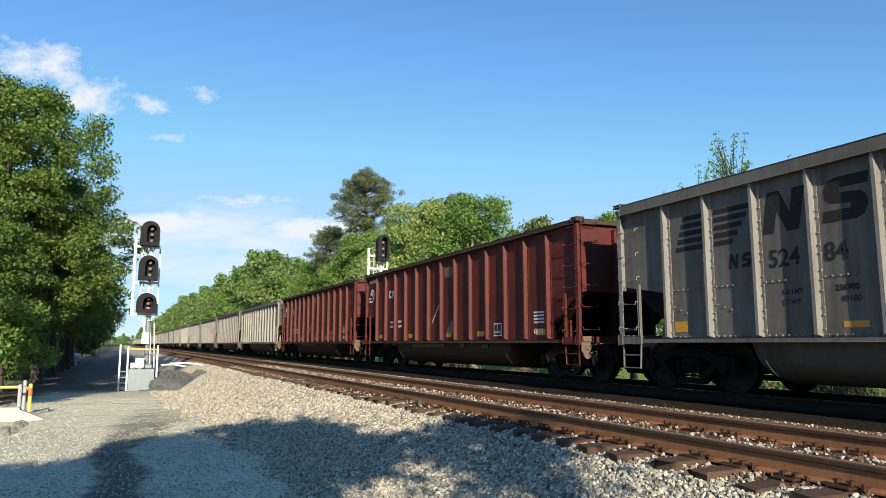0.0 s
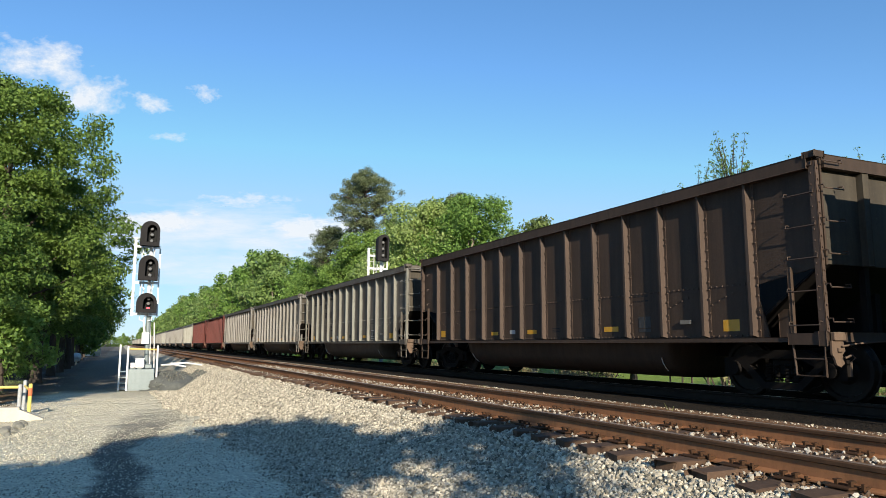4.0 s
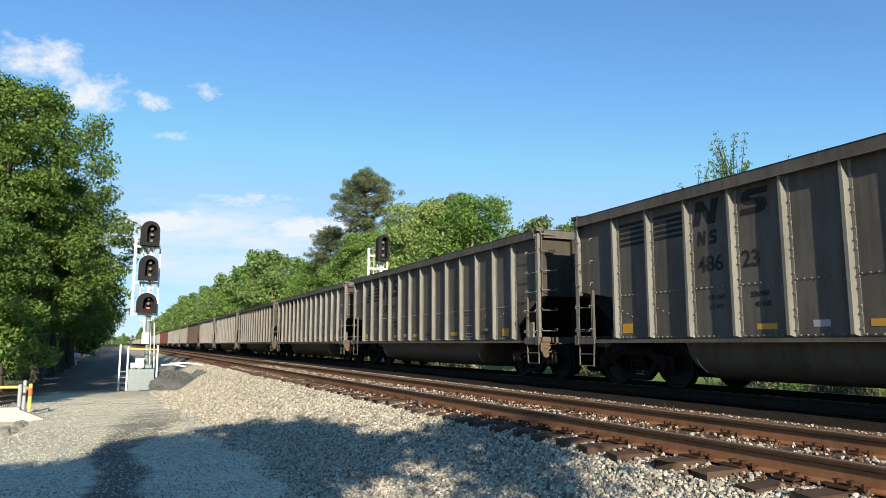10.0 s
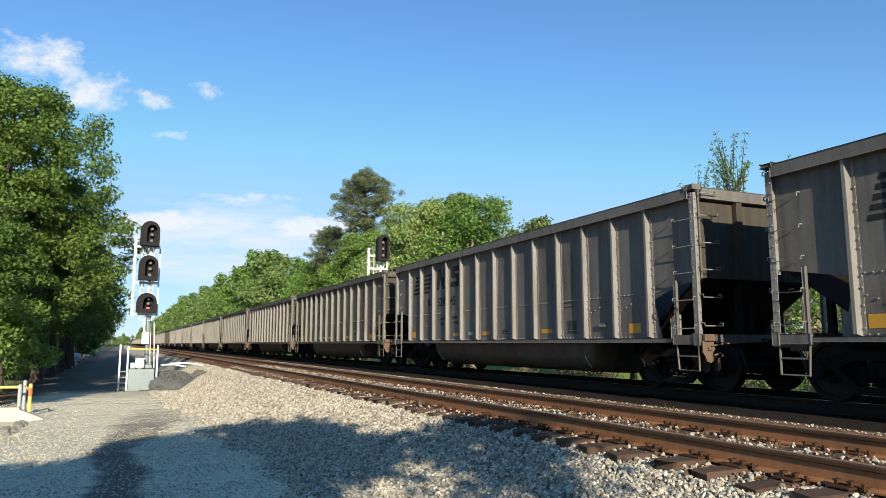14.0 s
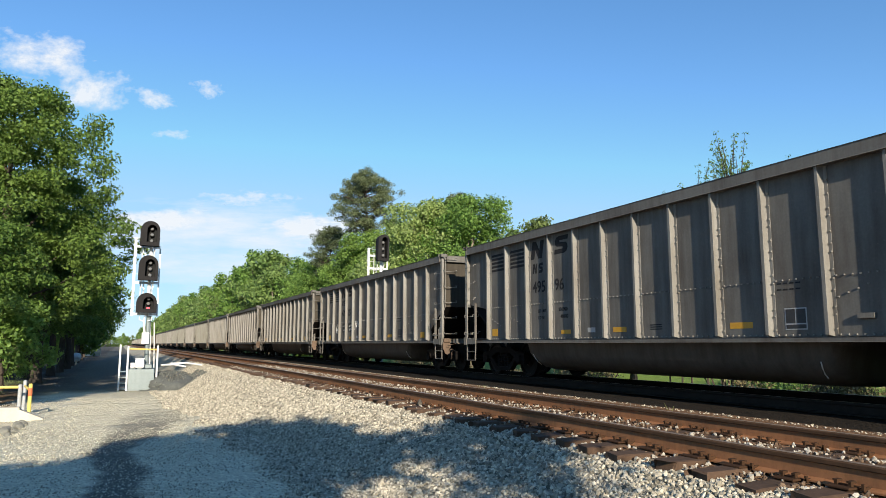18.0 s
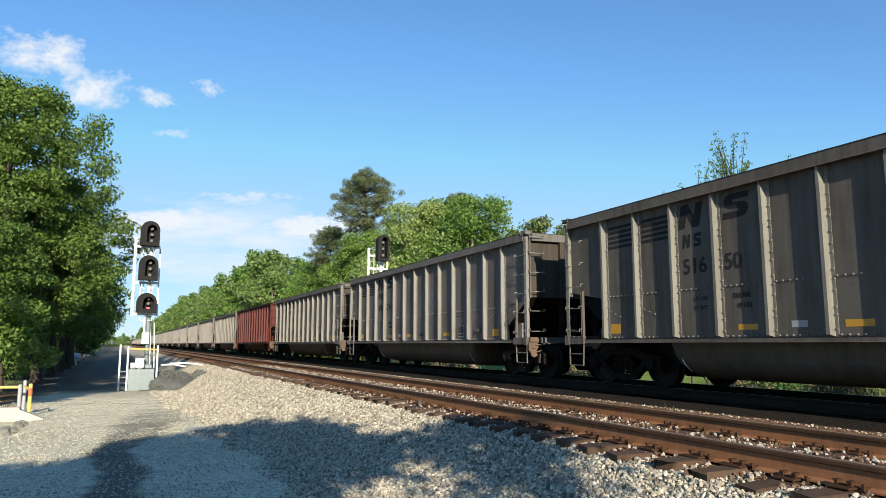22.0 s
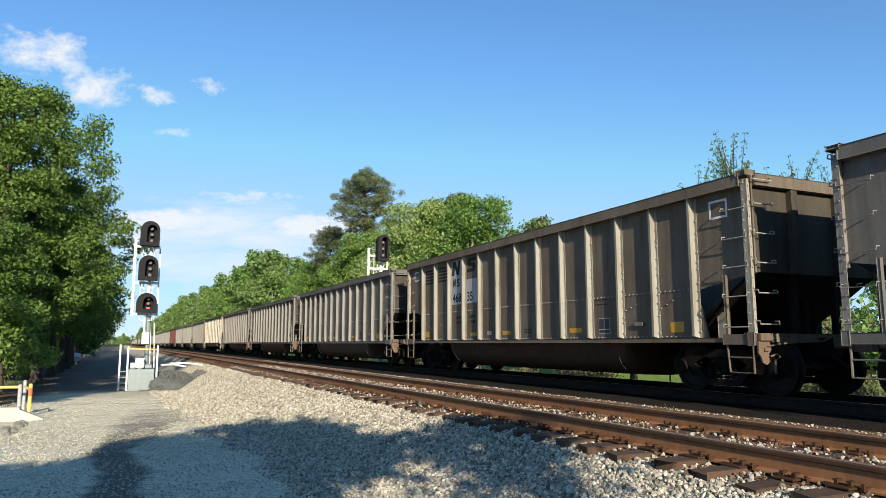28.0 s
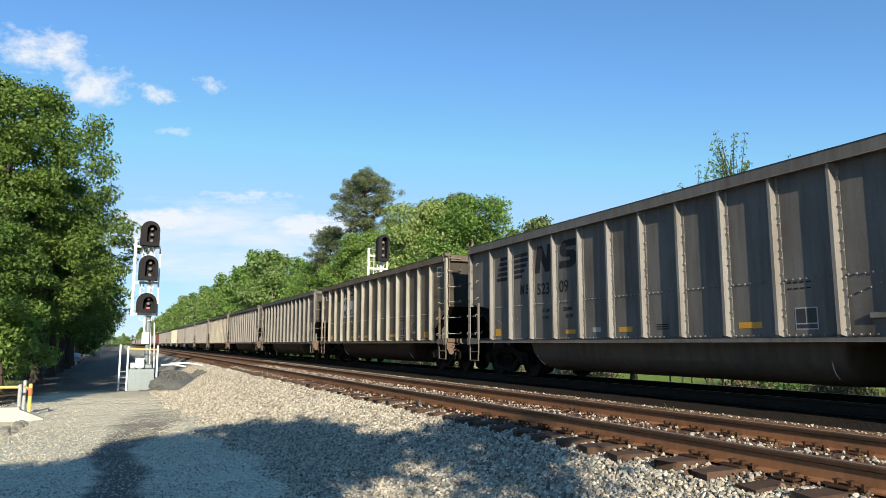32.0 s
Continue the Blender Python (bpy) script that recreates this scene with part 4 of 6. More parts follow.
def letter_car(car, style, left, right, paint):
    ink = M["ink"]
    if paint == "rusty":
        shape(car, "repainted_patch", [rect(bay_u(3) + 0.1, bay_u(4) - 0.08, 2.02, 3.36)], M["patch"], "patch3", 0.003)
        shape(car, "repainted_patch", [rect(bay_u(4) + 0.1, bay_u(5) - 0.2, 2.02, 2.72)], M["patch"], "patch4", 0.003)
        for u in (0.45, 2 * HALF - 0.9):
            shape(car, "white_frame", [rect(u, u + 0.4, 2.96, 3.0), rect(u, u + 0.4, 3.24, 3.28), rect(u, u + 0.04, 3.0, 3.24), rect(u + 0.36, u + 0.4, 3.0, 3.24)], M["chalk"], ("frame", u))
    if paint != "brown":
        emblem(car, style)
        du, dz = (bay_u(2) + 0.42, 2.08) if style == "A" else (bay_u(3) + 0.2, 2.55)
        shape(car, "reporting_mark", placed(FIRST, du, dz, 0.22, 0.24), ink, ("mark1", style))
        shape(car, "reporting_mark", placed(SECOND, du + 0.27, dz, 0.19, 0.24), ink, ("mark2", style))
    if left:
        z, size = (2.03, 0.27) if style == "A" else (2.09, 0.27)
        word(car, left, bay_u(3) + 0.2, z, size, ink)
        word(car, right, bay_u(4) + 0.14, z, size, ink)
        word(car, "LD LMT", bay_u(3) + 0.42, 1.6, 0.075, ink)
        word(car, "LT WT", bay_u(3) + 0.42, 1.44, 0.075, ink)
        word(car, "236900", bay_u(4) + 0.28, 1.6, 0.085, ink)
        word(car, "49100", bay_u(4) + 0.36, 1.44, 0.085, ink)
    for i, u0, w, z0, z1 in ((1, 0.13, 0.3, 1.06, 1.25), (4, 0.36, 0.38, 1.08, 1.17), (6, 0.2, 0.42, 1.09, 1.19), (9, 0.2, 0.46, 1.1, 1.2), (12, 0.35, 0.34, 1.06, 1.25)):
        shape(car, "reflector", [rect(bay_u(i) + u0, bay_u(i) + u0 + w, z0, z1)], M["yellow"], ("r", i))
    shape(car, "notice", [rect(bay_u(5) + 0.35, bay_u(5) + 0.62, 1.1, 1.2)], M["patch"], "notice")
    tagged(shape(car, "notice_text", [rect(bay_u(7) + 0.3, bay_u(7) + 0.62, z, z + 0.018) for z in (1.12, 1.16, 1.2)], ink, "lines7"), kind="stuff")
    tagged(shape(car, "notice_text", [rect(bay_u(10) + 0.14 + 0.11 * j, bay_u(10) + 0.22 + 0.11 * j, z, z + 0.022) for z in (1.66, 1.75) for j in range(4)], ink, "lines10"), kind="stuff")
    u = bay_u(10) + 0.27
    if car_number % 3:
        shape(car, "stencil_border", [rect(u - 0.018, u + 0.358, 1.062, 1.388)], M["patch"], "aci0", 0.0035)
    shape(car, "stencil_panel", [rect(u, u + 0.16, 1.16, 1.37), rect(u + 0.18, u + 0.34, 1.16, 1.37), rect(u, u + 0.34, 1.08, 1.14)], M["panel"], "aci1", 0.006)
    shape(car, "bracket", [rect(bay_u(11) + 0.42, bay_u(11) + 0.66, 1.2, 1.27)], M["light"], "bracket", 0.05)


def rivet_rows():
    bm = fresh()
    for i in range(1, 13):
        for k in range(7):
            u = bay_u(i) + 0.13 + k * 0.12
            for z in (0.975, 1.8):
                y = HALF - u
                box(bm, -WALL - 0.02, -WALL + 0.002, y - 0.011, y + 0.011, z, z + 0.022)
    for i, up in ((1, -0.06), (2, -0.05), (11, 0.05), (12, 0.06)):
        for k in range(4):
            y, z = HALF - bay_u(i) - 0.14 - k * 0.15, 1.5 + up * k
            box(bm, -WALL - 0.02, -WALL + 0.002, y - 0.011, y + 0.011, z, z + 0.022)
    return bm


RIVETS = {}
for car_number in range(-8, 32):
    paint = PAINTS.get(car_number, "grey")
    car = CARS[car_number]
    if paint in ("red", "cream"):
        continue
    style, left, right = NUMBERS.get(car_number, "B  ").split(" ")
    letter_car(car, style, left, right, paint)
    if paint not in RIVETS:
        # rivets get the lighter post colour to show the sun they catch
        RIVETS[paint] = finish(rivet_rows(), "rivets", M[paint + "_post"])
    tagged(attach("rivets", RIVETS[paint], car), kind="stuff")


def arc(cu, cz, r0, r1, a0, a1, n=8):
    """A flat ring segment, angles in degrees from straight back."""
    pts = [(cu + r1 * math.cos(radians(a0 + (a1 - a0) * i / n)), cz + r1 * math.sin(radians(a0 + (a1 - a0) * i / n))) for i in range(n + 1)]
    return pts + [(cu + r0 * math.cos(radians(a1 + (a0 - a1) * i / n)), cz + r0 * math.sin(radians(a1 + (a0 - a1) * i / n))) for i in range(n + 1)]


for k in (-2, -1, 17):
    car, white = CARS[k], M["chalk"]
    shape(car, "name_bar", [rect(0.2, 0.95, 3.26, 3.36)], white, "red_name")
    shape(car, "emblem_ring", [arc(0.6, 2.78, 0.16, 0.24, -60, 180), arc(0.6, 2.78, 0.04, 0.1, -70, 200), rect(0.15, 0.62, 2.5, 2.56), rect(0.15, 0.45, 2.62, 2.68)], white, "red_ring")
    shape(car, "reporting_mark", [rect(bay_u(2) + 0.25, bay_u(2) + 0.45, 2.55, 2.61), rect(bay_u(2) + 0.25, bay_u(2) + 0.31, 2.61, 2.75), rect(bay_u(2) + 0.25, bay_u(2) + 0.45, 2.75, 2.81), rect(bay_u(2) + 0.53, bay_u(2) + 0.6, 2.55, 2.81), rect(bay_u(2) + 0.6, bay_u(2) + 0.74, 2.63, 2.81)], white, "red_mark")
    for i, text in enumerate(("50", "76", "95") if k == 17 else ()):
        word(car, text, bay_u(1 + i) + (0.24, 0.22, 0.1)[i], 1.98, 0.27, white)
    word(car, "232400", bay_u(3) + 0.16, 1.6, 0.09, white)
    word(car, "53600", bay_u(3) + 0.22, 1.44, 0.09, white)
    shape(car, "notice_text", [rect(bay_u(2) + 0.4, bay_u(2) + 0.72, 1.6, 1.68), rect(bay_u(2) + 0.4, bay_u(2) + 0.72, 1.44, 1.52)], white, "red_lines")
    for i, u0 in ((1, 0.2), (4, 0.2), (7, 0.3), (9, 0.35), (12, 0.4)):
        shape(car, "reflector", [rect(bay_u(i) + u0, bay_u(i) + u0 + 0.4, 1.06, 1.2)], M["yellow"], ("rr", i))
    shape(car, "stencil_border", [rect(bay_u(10) + 0.3, bay_u(10) + 0.72, 1.06, 1.4)], white, "red_aci0", 0.0035)
    shape(car, "stencil_panel", [rect(bay_u(10) + 0.33, bay_u(10) + 0.5, 1.18, 1.37), rect(bay_u(10) + 0.53, bay_u(10) + 0.69, 1.18, 1.37), rect(bay_u(10) + 0.33, bay_u(10) + 0.69, 1.09, 1.15)], M["panel"], "red_aci1", 0.006)
    word(car, "G52X", bay_u(12) + 0.3, 1.1, 0.12, white)
    shape(car, "notice_text", [rect(bay_u(12) + 0.3, bay_u(12) + 0.75, 1.35 + 0.08 * j, 1.39 + 0.08 * j) for j in range(4)], white, "red_lines12")
    shape(car, "primer_patch", [rect(bay_u(7) + 0.15, bay_u(7) + 0.85, 2.9, 3.2)], M["rusty"], "red_patch")
    shape(car, "graffiti", [rect(bay_u(6) + 0.2 + 0.1 * j, bay_u(6) + 0.24 + 0.1 * j, 1.5 + 0.1 * j, 1.66 + 0.1 * j, 0.1) for j in range(7)], white, "scrawl")
    shape(car, "scrape", [[(bay_u(7) + 0.3, 1.15), (bay_u(7) + 0.8, 1.2), (bay_u(7) + 0.85, 1.5), (bay_u(7) + 0.6, 1.55)]], M["light"], "scrape")
    for o in list(car.children):
        if o.name.split(".")[0] == "tub":
            for y0, y1 in ((0.1, 2.7), (-1.3, -1.05), (-2.75, -2.4)):
                bm = box(fresh(), -1.395, -1.37, y0, y1, 0.75, 0.86, 0.004)
                part("tub_rail", bm, M["rusty"], car)

cream = CARS[21]
W = rib_positions("cream")
wu = [HALF - y for y in W]
ink = M["ink"]
for j in range(5):
    z = 3.02 - 0.13 * j
    shape(cream, "emblem_stripe", [rect(wu[0] + 0.12, wu[1] - 0.08, z - 0.065, z)], ink, ("c1", j))
    shape(cream, "emblem_stripe", [rect(wu[1] + 0.12, wu[1] + 0.72 - 0.06 * j, z - 0.065, z, 0.03)], ink, ("c2", j))
shape(cream, "emblem_block", placed(FIRST, wu[1] + 0.55, 2.42, 0.62, 0.63), ink, "c_n")
shape(cream, "emblem_block", placed(SECOND, wu[2] + 0.13, 2.42, 0.7, 0.63), ink, "c_s")
word(cream, "22", wu[1] + 0.78, 1.62, 0.27, ink)
word(cream, "864", wu[2] + 0.2, 1.62, 0.27, ink)
shape(cream, "reporting_mark", placed(FIRST, wu[1] + 0.74, 2.0, 0.22, 0.26), ink, "c_mark1")
shape(cream, "reporting_mark", placed(SECOND, wu[1] + 1.0, 2.0, 0.18, 0.26), ink, "c_mark2")
word(cream, "LD LMT", wu[1] + 0.5, 1.28, 0.075, ink)
word(cream, "LT WT", wu[1] + 0.5, 1.14, 0.075, ink)
word(cream, "TOP", wu[8] + 0.12, 2.9, 0.3, ink, 0.2)
word(cream, "GON", wu[8] + 0.12, 2.45, 0.3, ink, 0.2)
word(cream, "REBODY 05-91", wu[8] + 0.25, 1.9, 0.07, ink)
shape(cream, "notice_text", [rect(wu[8] + 0.25, wu[8] + 0.9, z, z + 0.03) for z in (1.5, 1.62, 1.74)], ink, "c_lines")
for i, u0, w, z in ((0, 0.15, 0.8, 1.2), (2, 0.45, 0.6, 1.0), (4, 0.3, 0.6, 1.0), (6, 0.3, 0.5, 1.0), (8, 0.3, 0.85, 1.26)):
    shape(cream, "reflector", [rect(wu[i] + u0, wu[i] + u0 + w, z, z + 0.12)], M["yellow"], ("cr", i))
shape(cream, "stencil_panel", [rect(wu[7] + 0.3, wu[7] + 0.52, 1.1, 1.32), rect(wu[7] + 0.55, wu[7] + 0.82, 1.1, 1.32), rect(wu[7] + 0.3, wu[7] + 0.82, 1.0, 1.07)], M["panel"], "c_aci")
part("side_beam", box(fresh(), -OUT + 0.04, -OUT + 0.12, -4.9, 4.9, 0.58, SILL, 0.01), M["brown"], cream)
part("beam_plate", box(fresh(), -OUT + 0.02, -OUT + 0.045, -4.7, -3.85, 0.6, 0.84, 0.006), M["light"], cream, "light grey stencilled plate")
tagged(part("rust_band", box(fresh(), -WALL - 0.006, -WALL + 0.002, -6.1, 6.1, SILL + 0.076, SILL + 0.16), M["coupler"], cream), "rusted strip above the sill")
bm = fresh()
for i in range(60):
    y = -6.0 + 0.2 * i
    box(bm, -WALL - 0.022, -WALL - 0.004, y - 0.016, y + 0.016, SILL + 0.1, SILL + 0.132)
tagged(part("rivets", bm, M["brown"], cream), kind="stuff")
for i in (2, 4, 6, 7, 9):
    y = HALF - wu[i]
    bm = prism(fresh(), [(y - 0.16, SILL + 0.16), (y - 0.1, 1.25 + 0.1 * (i % 3)), (y - 0.06, 2.4 + 0.3 * (i % 2)), (y - 0.06, SILL + 0.16)], 0, -WALL - 0.005, -WALL - 0.002)
    part("rust_streak", bm, M["coupler"], cream)
word(cream, "G 86B", wu[8] + 0.62, 1.05, 0.12, ink)
shape(cream, "soot_smear", [rect(wu[8] + 0.12, wu[8] + 0.58, 1.08, 1.2), rect(wu[8] + 0.2, wu[8] + 0.34, 0.98, 1.08), rect(wu[8] + 0.42, wu[8] + 0.52, 0.98, 1.08)], M["panel"], "c_smear")

tagged(shape(CARS[15], "stencil_panel", [rect(bay_u(3) + 0.3, bay_u(4) - 0.1, 1.36, 1.76)], M["panel"], "p15a", 0.003), "")
shape(CARS[15], "stencil_panel", [rect(bay_u(4) + 0.14, bay_u(5) - 0.2, 1.36, 1.76)], M["panel"], "p15b", 0.003)
word(CARS[15], "LD LMT", bay_u(3) + 0.42, 1.6, 0.076, M["chalk"])
word(CARS[15], "LT WT", bay_u(3) + 0.42, 1.44, 0.076, M["chalk"])
word(CARS[15], "237300", bay_u(4) + 0.28, 1.6, 0.086, M["chalk"])
word(CARS[15], "48700", bay_u(4) + 0.36, 1.44, 0.086, M["chalk"])
for pts in ([(2, 0.55, 1.75), (2, 0.4, 1.6), (2, 0.38, 1.42), (2, 0.5, 1.32), (2, 0.6, 1.42), (2, 0.5, 1.52)], [(5, 0.15, 1.45), (5, 0.3, 1.8), (5, 0.42, 1.55), (5, 0.55, 1.78), (5, 0.75, 1.5), (5, 0.9, 1.45)]):
    bm = tube(fresh(), [(-WALL - 0.004, HALF - bay_u(i) - u, z) for i, u, z in pts], 0.014, 4)
    part("graffiti", bm, M["chalk"], CARS[15])

# ---- trees ----


def leaf_cloud(name, centres, spread, per, size, material, rng, flat=0.55, aspect=0.6):
    """Many small bent leaves gathered round centres."""
    n = len(centres) * per
    c = np.repeat(centres, per, axis=0)
    d = rng.normal(0, 1, (n, 3))
    d /= np.linalg.norm(d, axis=1)[:, None]
    r = spread * rng.random(n) ** 0.45
    p = c + d * r[:, None] * np.array([1, 1, flat + 0.2])
    nrm = d * 0.7 + rng.normal(0, 0.6, (n, 3)) + np.array([0, 0, 0.35])
    nrm /= np.linalg.norm(nrm, axis=1)[:, None]
    u = np.cross(nrm, rng.normal(0, 1, (n, 3)))
    u /= np.linalg.norm(u, axis=1)[:, None]
    w = np.cross(nrm, u)
    s = size * (0.6 + 0.8 * rng.random(n))[:, None]
    quad = np.stack([p - u * s, p - w * s * aspect + nrm * s * 0.2, p + u * s, p + w * s * aspect + nrm * s * 0.2], 1).reshape(-1, 3)
    me = bpy.data.meshes.new(name)
    me.vertices.add(4 * n)
    me.vertices.foreach_set("co", quad.ravel())
    me.loops.add(4 * n)
    me.loops.foreach_set("vertex_index", np.arange(4 * n, dtype=np.int32))
    me.polygons.add(n)
    me.polygons.foreach_set("loop_start", np.arange(0, 4 * n, 4, dtype=np.int32))
    me.polygons.foreach_set("loop_total", np.full(n, 4, dtype=np.int32))
    me.update(calc_edges=True)
    me.materials.append(material)
    return me


def crown_points(rng, height, low, radius, count, lobes, crown=()):
    """Clump centres near the skin of a lumpy crown made of several lobes; crown names them by place across, height and radius."""
    lobe = [(x, 0.5 * math.sin(3 * x), z, r) for x, z, r in crown]
    for i in range(0 if crown else lobes):
        f = (i + 0.5) / lobes
        a = i * 2.4 + rng.random()
        z = low + (height - low) * (0.1 + 0.85 * f)
        wide = radius * math.sin(math.pi * min(0.97, 0.24 + 0.72 * f)) ** 0.8
        lobe.append((wide * 0.55 * math.cos(a), wide * 0.55 * math.sin(a), z, wide * (0.45 + 0.25 * rng.random())))
    pts = []
    while len(pts) < count:
        x, y, z, r = lobe[rng.integers(len(lobe))]
        d = rng.normal(0, 1, 3)
        d /= np.linalg.norm(d)
        rr = r * (0.55 + 0.5 * rng.random())
        p = np.array([x, y, z]) + d * rr * np.array([1, 1, 0.75])
        if p[2] > low * 0.8:
            pts.append(p)
    return np.array(pts)


def broad_tree(seed, height, low, radius, clumps, per, leaf, size, bark="bark", lobes=9, spread=0.75, flat=0.55, crown=()):
    rng = np.random.default_rng(seed)
    tree = empty("tree")
    pts = crown_points(rng, height - 0.4, low, radius, clumps, lobes, crown)
    bm = fresh()
    lean = rng.normal(0, 0.25, 2)
    stem = [(lean[0] * f, lean[1] * f, height * 0.85 * f - 0.4 * (f == 0)) for f in (0, 0.08, 0.3, 0.6, 1)]
    base = height * 0.018 + 0.05
    tube(bm, stem, 0, 8, [base * 1.4, base, base * 0.8, base * 0.5, base * 0.12])
    for i in range(11):
        f = low / height * 0.8 + (0.75 - low / height * 0.8) * i / 10
        p = pts[rng.integers(len(pts))]
        q = np.array([lean[0] * f, lean[1] * f, height * 0.85 * f])
        mid = (p + q) / 2 - np.array([0, 0, 0.3])
        tube(bm, [tuple(q), tuple(mid), tuple(p)], 0, 5, [base * 0.3, base * 0.16, base * 0.05])
    part("trunk", bm, M[bark], tree)
    attach("crown", leaf_cloud("crown", pts, spread, per, size, M[leaf], rng, flat), tree)
    return tree


def pine_tree(seed, height, low, radius):
    rng = np.random.default_rng(seed)
    tree = empty("pine_tree")
    bm = fresh()
    tube(bm, [(0, 0, -0.4), (0.1, 0, height * 0.5), (0, 0.1, height - 0.5)], 0, 7, [0.26, 0.18, 0.04])
    pts = []
    for i in range(150):
        f = rng.random() ** 0.85
        z = low + (height - low) * f
        a = rng.random() * 6.283
        r = radius * min(1.0, 0.62 + 1.1 * f) * math.sqrt(max(0.03, 1 - f ** 2.2)) * (0.45 + 0.55 * rng.random() ** 0.5) * (0.82 + 0.26 * math.sin(3 * a + 1.1 * z) + 0.12 * math.sin(5 * a))
        tip = (r * math.cos(a), r * math.sin(a), z)
        tube(bm, [(0, 0, z - 0.25 * r - 0.2), (0.5 * tip[0], 0.5 * tip[1], z - 0.2 * r), tip], 0, 4, [0.04, 0.025, 0.01])
        for g in (0.72, 1.0):
            pts.append(np.array(tip) * np.array([g, g, 1]) + rng.normal(0, 0.18, 3) + np.array([0, 0, 0.12]))
    part("trunk", bm, M["bark"], tree)
    attach("crown", leaf_cloud("crown", np.array(pts), 0.5, 95, 0.12, M["needle"], rng, 0.5, 0.22), tree)
    return tree


def ground_at(x, y):
    return float(ground_height(np.array(x), np.array(y)))


def stand(tree, x, y, size=1.0, turn=0.0, dz=0.0):
    tree.matrix_basis = pose(x, y, ground_at(x, y) + dz, 0, 0, turn) @ Matrix.Scale(size, 4)


def copied(tree, x, y, size=1.0, turn=0.0, dz=0.0):
    t = copy_thing(tree, pose(0, 0, 0))
    stand(t, x, y, size, turn, dz)
    return t


OAK = tagged(broad_tree(11, 14.0, 3.2, 5.0, 260, 260, "leaf_b", 0.074, lobes=20, spread=0.74, flat=0.4), "tall dense green broadleaf tree at the edge of a gravel lot", "tree", "lot trees")
stand(OAK, -5.5, 40.5, 1.17)
for x, y, s, a in ((-4.5, 49, 0.97, 70), (-10.6, 44, 1.05, 200)):
    copied(OAK, x, y, s, a)
LANE = tagged(broad_tree(14, 13.4, 1.0, 4.6, 150, 30, "leaf_b", 0.27, lobes=14, spread=0.95), "dense green broadleaf tree far down the shaded lane", "tree", "lane trees")
stand(LANE, -4.8, 98, 0.95)
FAR_OAK = tagged(broad_tree(13, 13.4, 3.4, 4.6, 240, 50, "leaf_b", 0.15, lobes=16, spread=0.85), "dense green broadleaf tree along the shaded lane", "tree", "lane trees")
stand(FAR_OAK, -5.4, 54.0, 0.9)
for x, y, s, a in ((-4.5, 59, 0.9, 160), (-4.4, 66, 0.92, 260), (-4.4, 75, 0.95, 20), (-4.6, 84, 0.95, 100), (-9, 52, 1.1, 50), (-9.5, 68, 1.1, 90)):
    copied(FAR_OAK, x, y, s, a)
for x, y, s, a in ((-5.2, 116, 1.0, 40), (-5.8, 140, 1.0, 140), (-7, 175, 1.1, 200), (-8, 215, 1.1, 30), (-9, 270, 1.1, 80), (-11, 340, 1.2, 10)):
    copied(LANE, x, y, s, a)
YOUNG = tagged(broad_tree(12, 4.2, 0.3, 1.9, 90, 64, "leaf_a", 0.09, lobes=8, spread=0.5), "bright green young tree beside the lot", "tree", "lot saplings")
stand(YOUNG, -4.6, 35.5, 1.05, 0.0, 0.6)
for x, y, s, a in ((-5.9, 36.5, 0.8, 120), (-7.2, 51, 1.0, 10), (-7.4, 60, 1.0, 90), (-7.4, 74, 1.1, 10), (-8.0, 90, 1.2, 70), (-8.0, 110, 1.3, 170)):
    copied(YOUNG, x, y, s, a)

# added tree: its lit leaves cover the oak's self-shaded lower crown
FRONT = broad_tree(15, 8.2, 2.4, 2.5, 120, 150, "leaf_b", 0.075, lobes=10, spread=0.62, flat=0.4)
stand(tagged(FRONT, "added green tree standing in for the tall oak's sunlit lower crown", "tree", "lot trees"), -5.3, 34.5)

WOODS = [
    tagged(broad_tree(21, 13.0, 1.5, 4.4, 260, 100, "leaf_a", 0.095, "pale_bark", 12), "fresh green broadleaf tree in the woods along the line", "tree", "woods"),
    tagged(broad_tree(22, 12.0, 1.2, 4.0, 260, 100, "leaf_c", 0.095, "pale_bark", 11), "pale yellow-green flowering tree in the woods along the line", "tree", "woods"),
    tagged(broad_tree(23, 14.0, 2.0, 4.2, 260, 100, "leaf_b", 0.095, "bark", 11), "deep green broadleaf tree in the woods along the line", "tree", "woods"),
    tagged(broad_tree(24, 13.0, 2.5, 3.4, 130, 50, "leaf_d", 0.12, "pale_bark", 8), "thin olive-leaved tree in the woods along the line", "tree", "woods"),
]
FAR_WOODS = [
    tagged(broad_tree(25, 13.0, 1.0, 4.4, 150, 36, "leaf_e", 0.2, "pale_bark", 12, 0.95), "fresh green broadleaf tree far along the line", "tree", "far woods"),
    tagged(broad_tree(26, 12.0, 1.0, 4.0, 150, 36, "leaf_c", 0.2, "pale_bark", 11, 0.95), "pale yellow-green tree far along the line", "tree", "far woods"),
    tagged(broad_tree(27, 14.0, 1.0, 4.2, 150, 36, "leaf_a", 0.2, "bark", 11, 0.95), "green broadleaf tree far along the line", "tree", "far woods"),
    tagged(broad_tree(28, 13.0, 2.0, 3.6, 110, 24, "leaf_d", 0.18, "pale_bark", 8, 0.9), "olive-leaved tree far along the line", "tree", "far woods"),
]
PINE = tagged(pine_tree(31, 18.9, 12.4, 4.4), "tall dark pine tree rising above the woods", "tree", "pines")
stand(PINE, 21.2, 64.5)
copied(PINE, 19.3, 70.0, 0.75, 120)
copied(PINE, 29.0, 60.0, 0.86, 220)
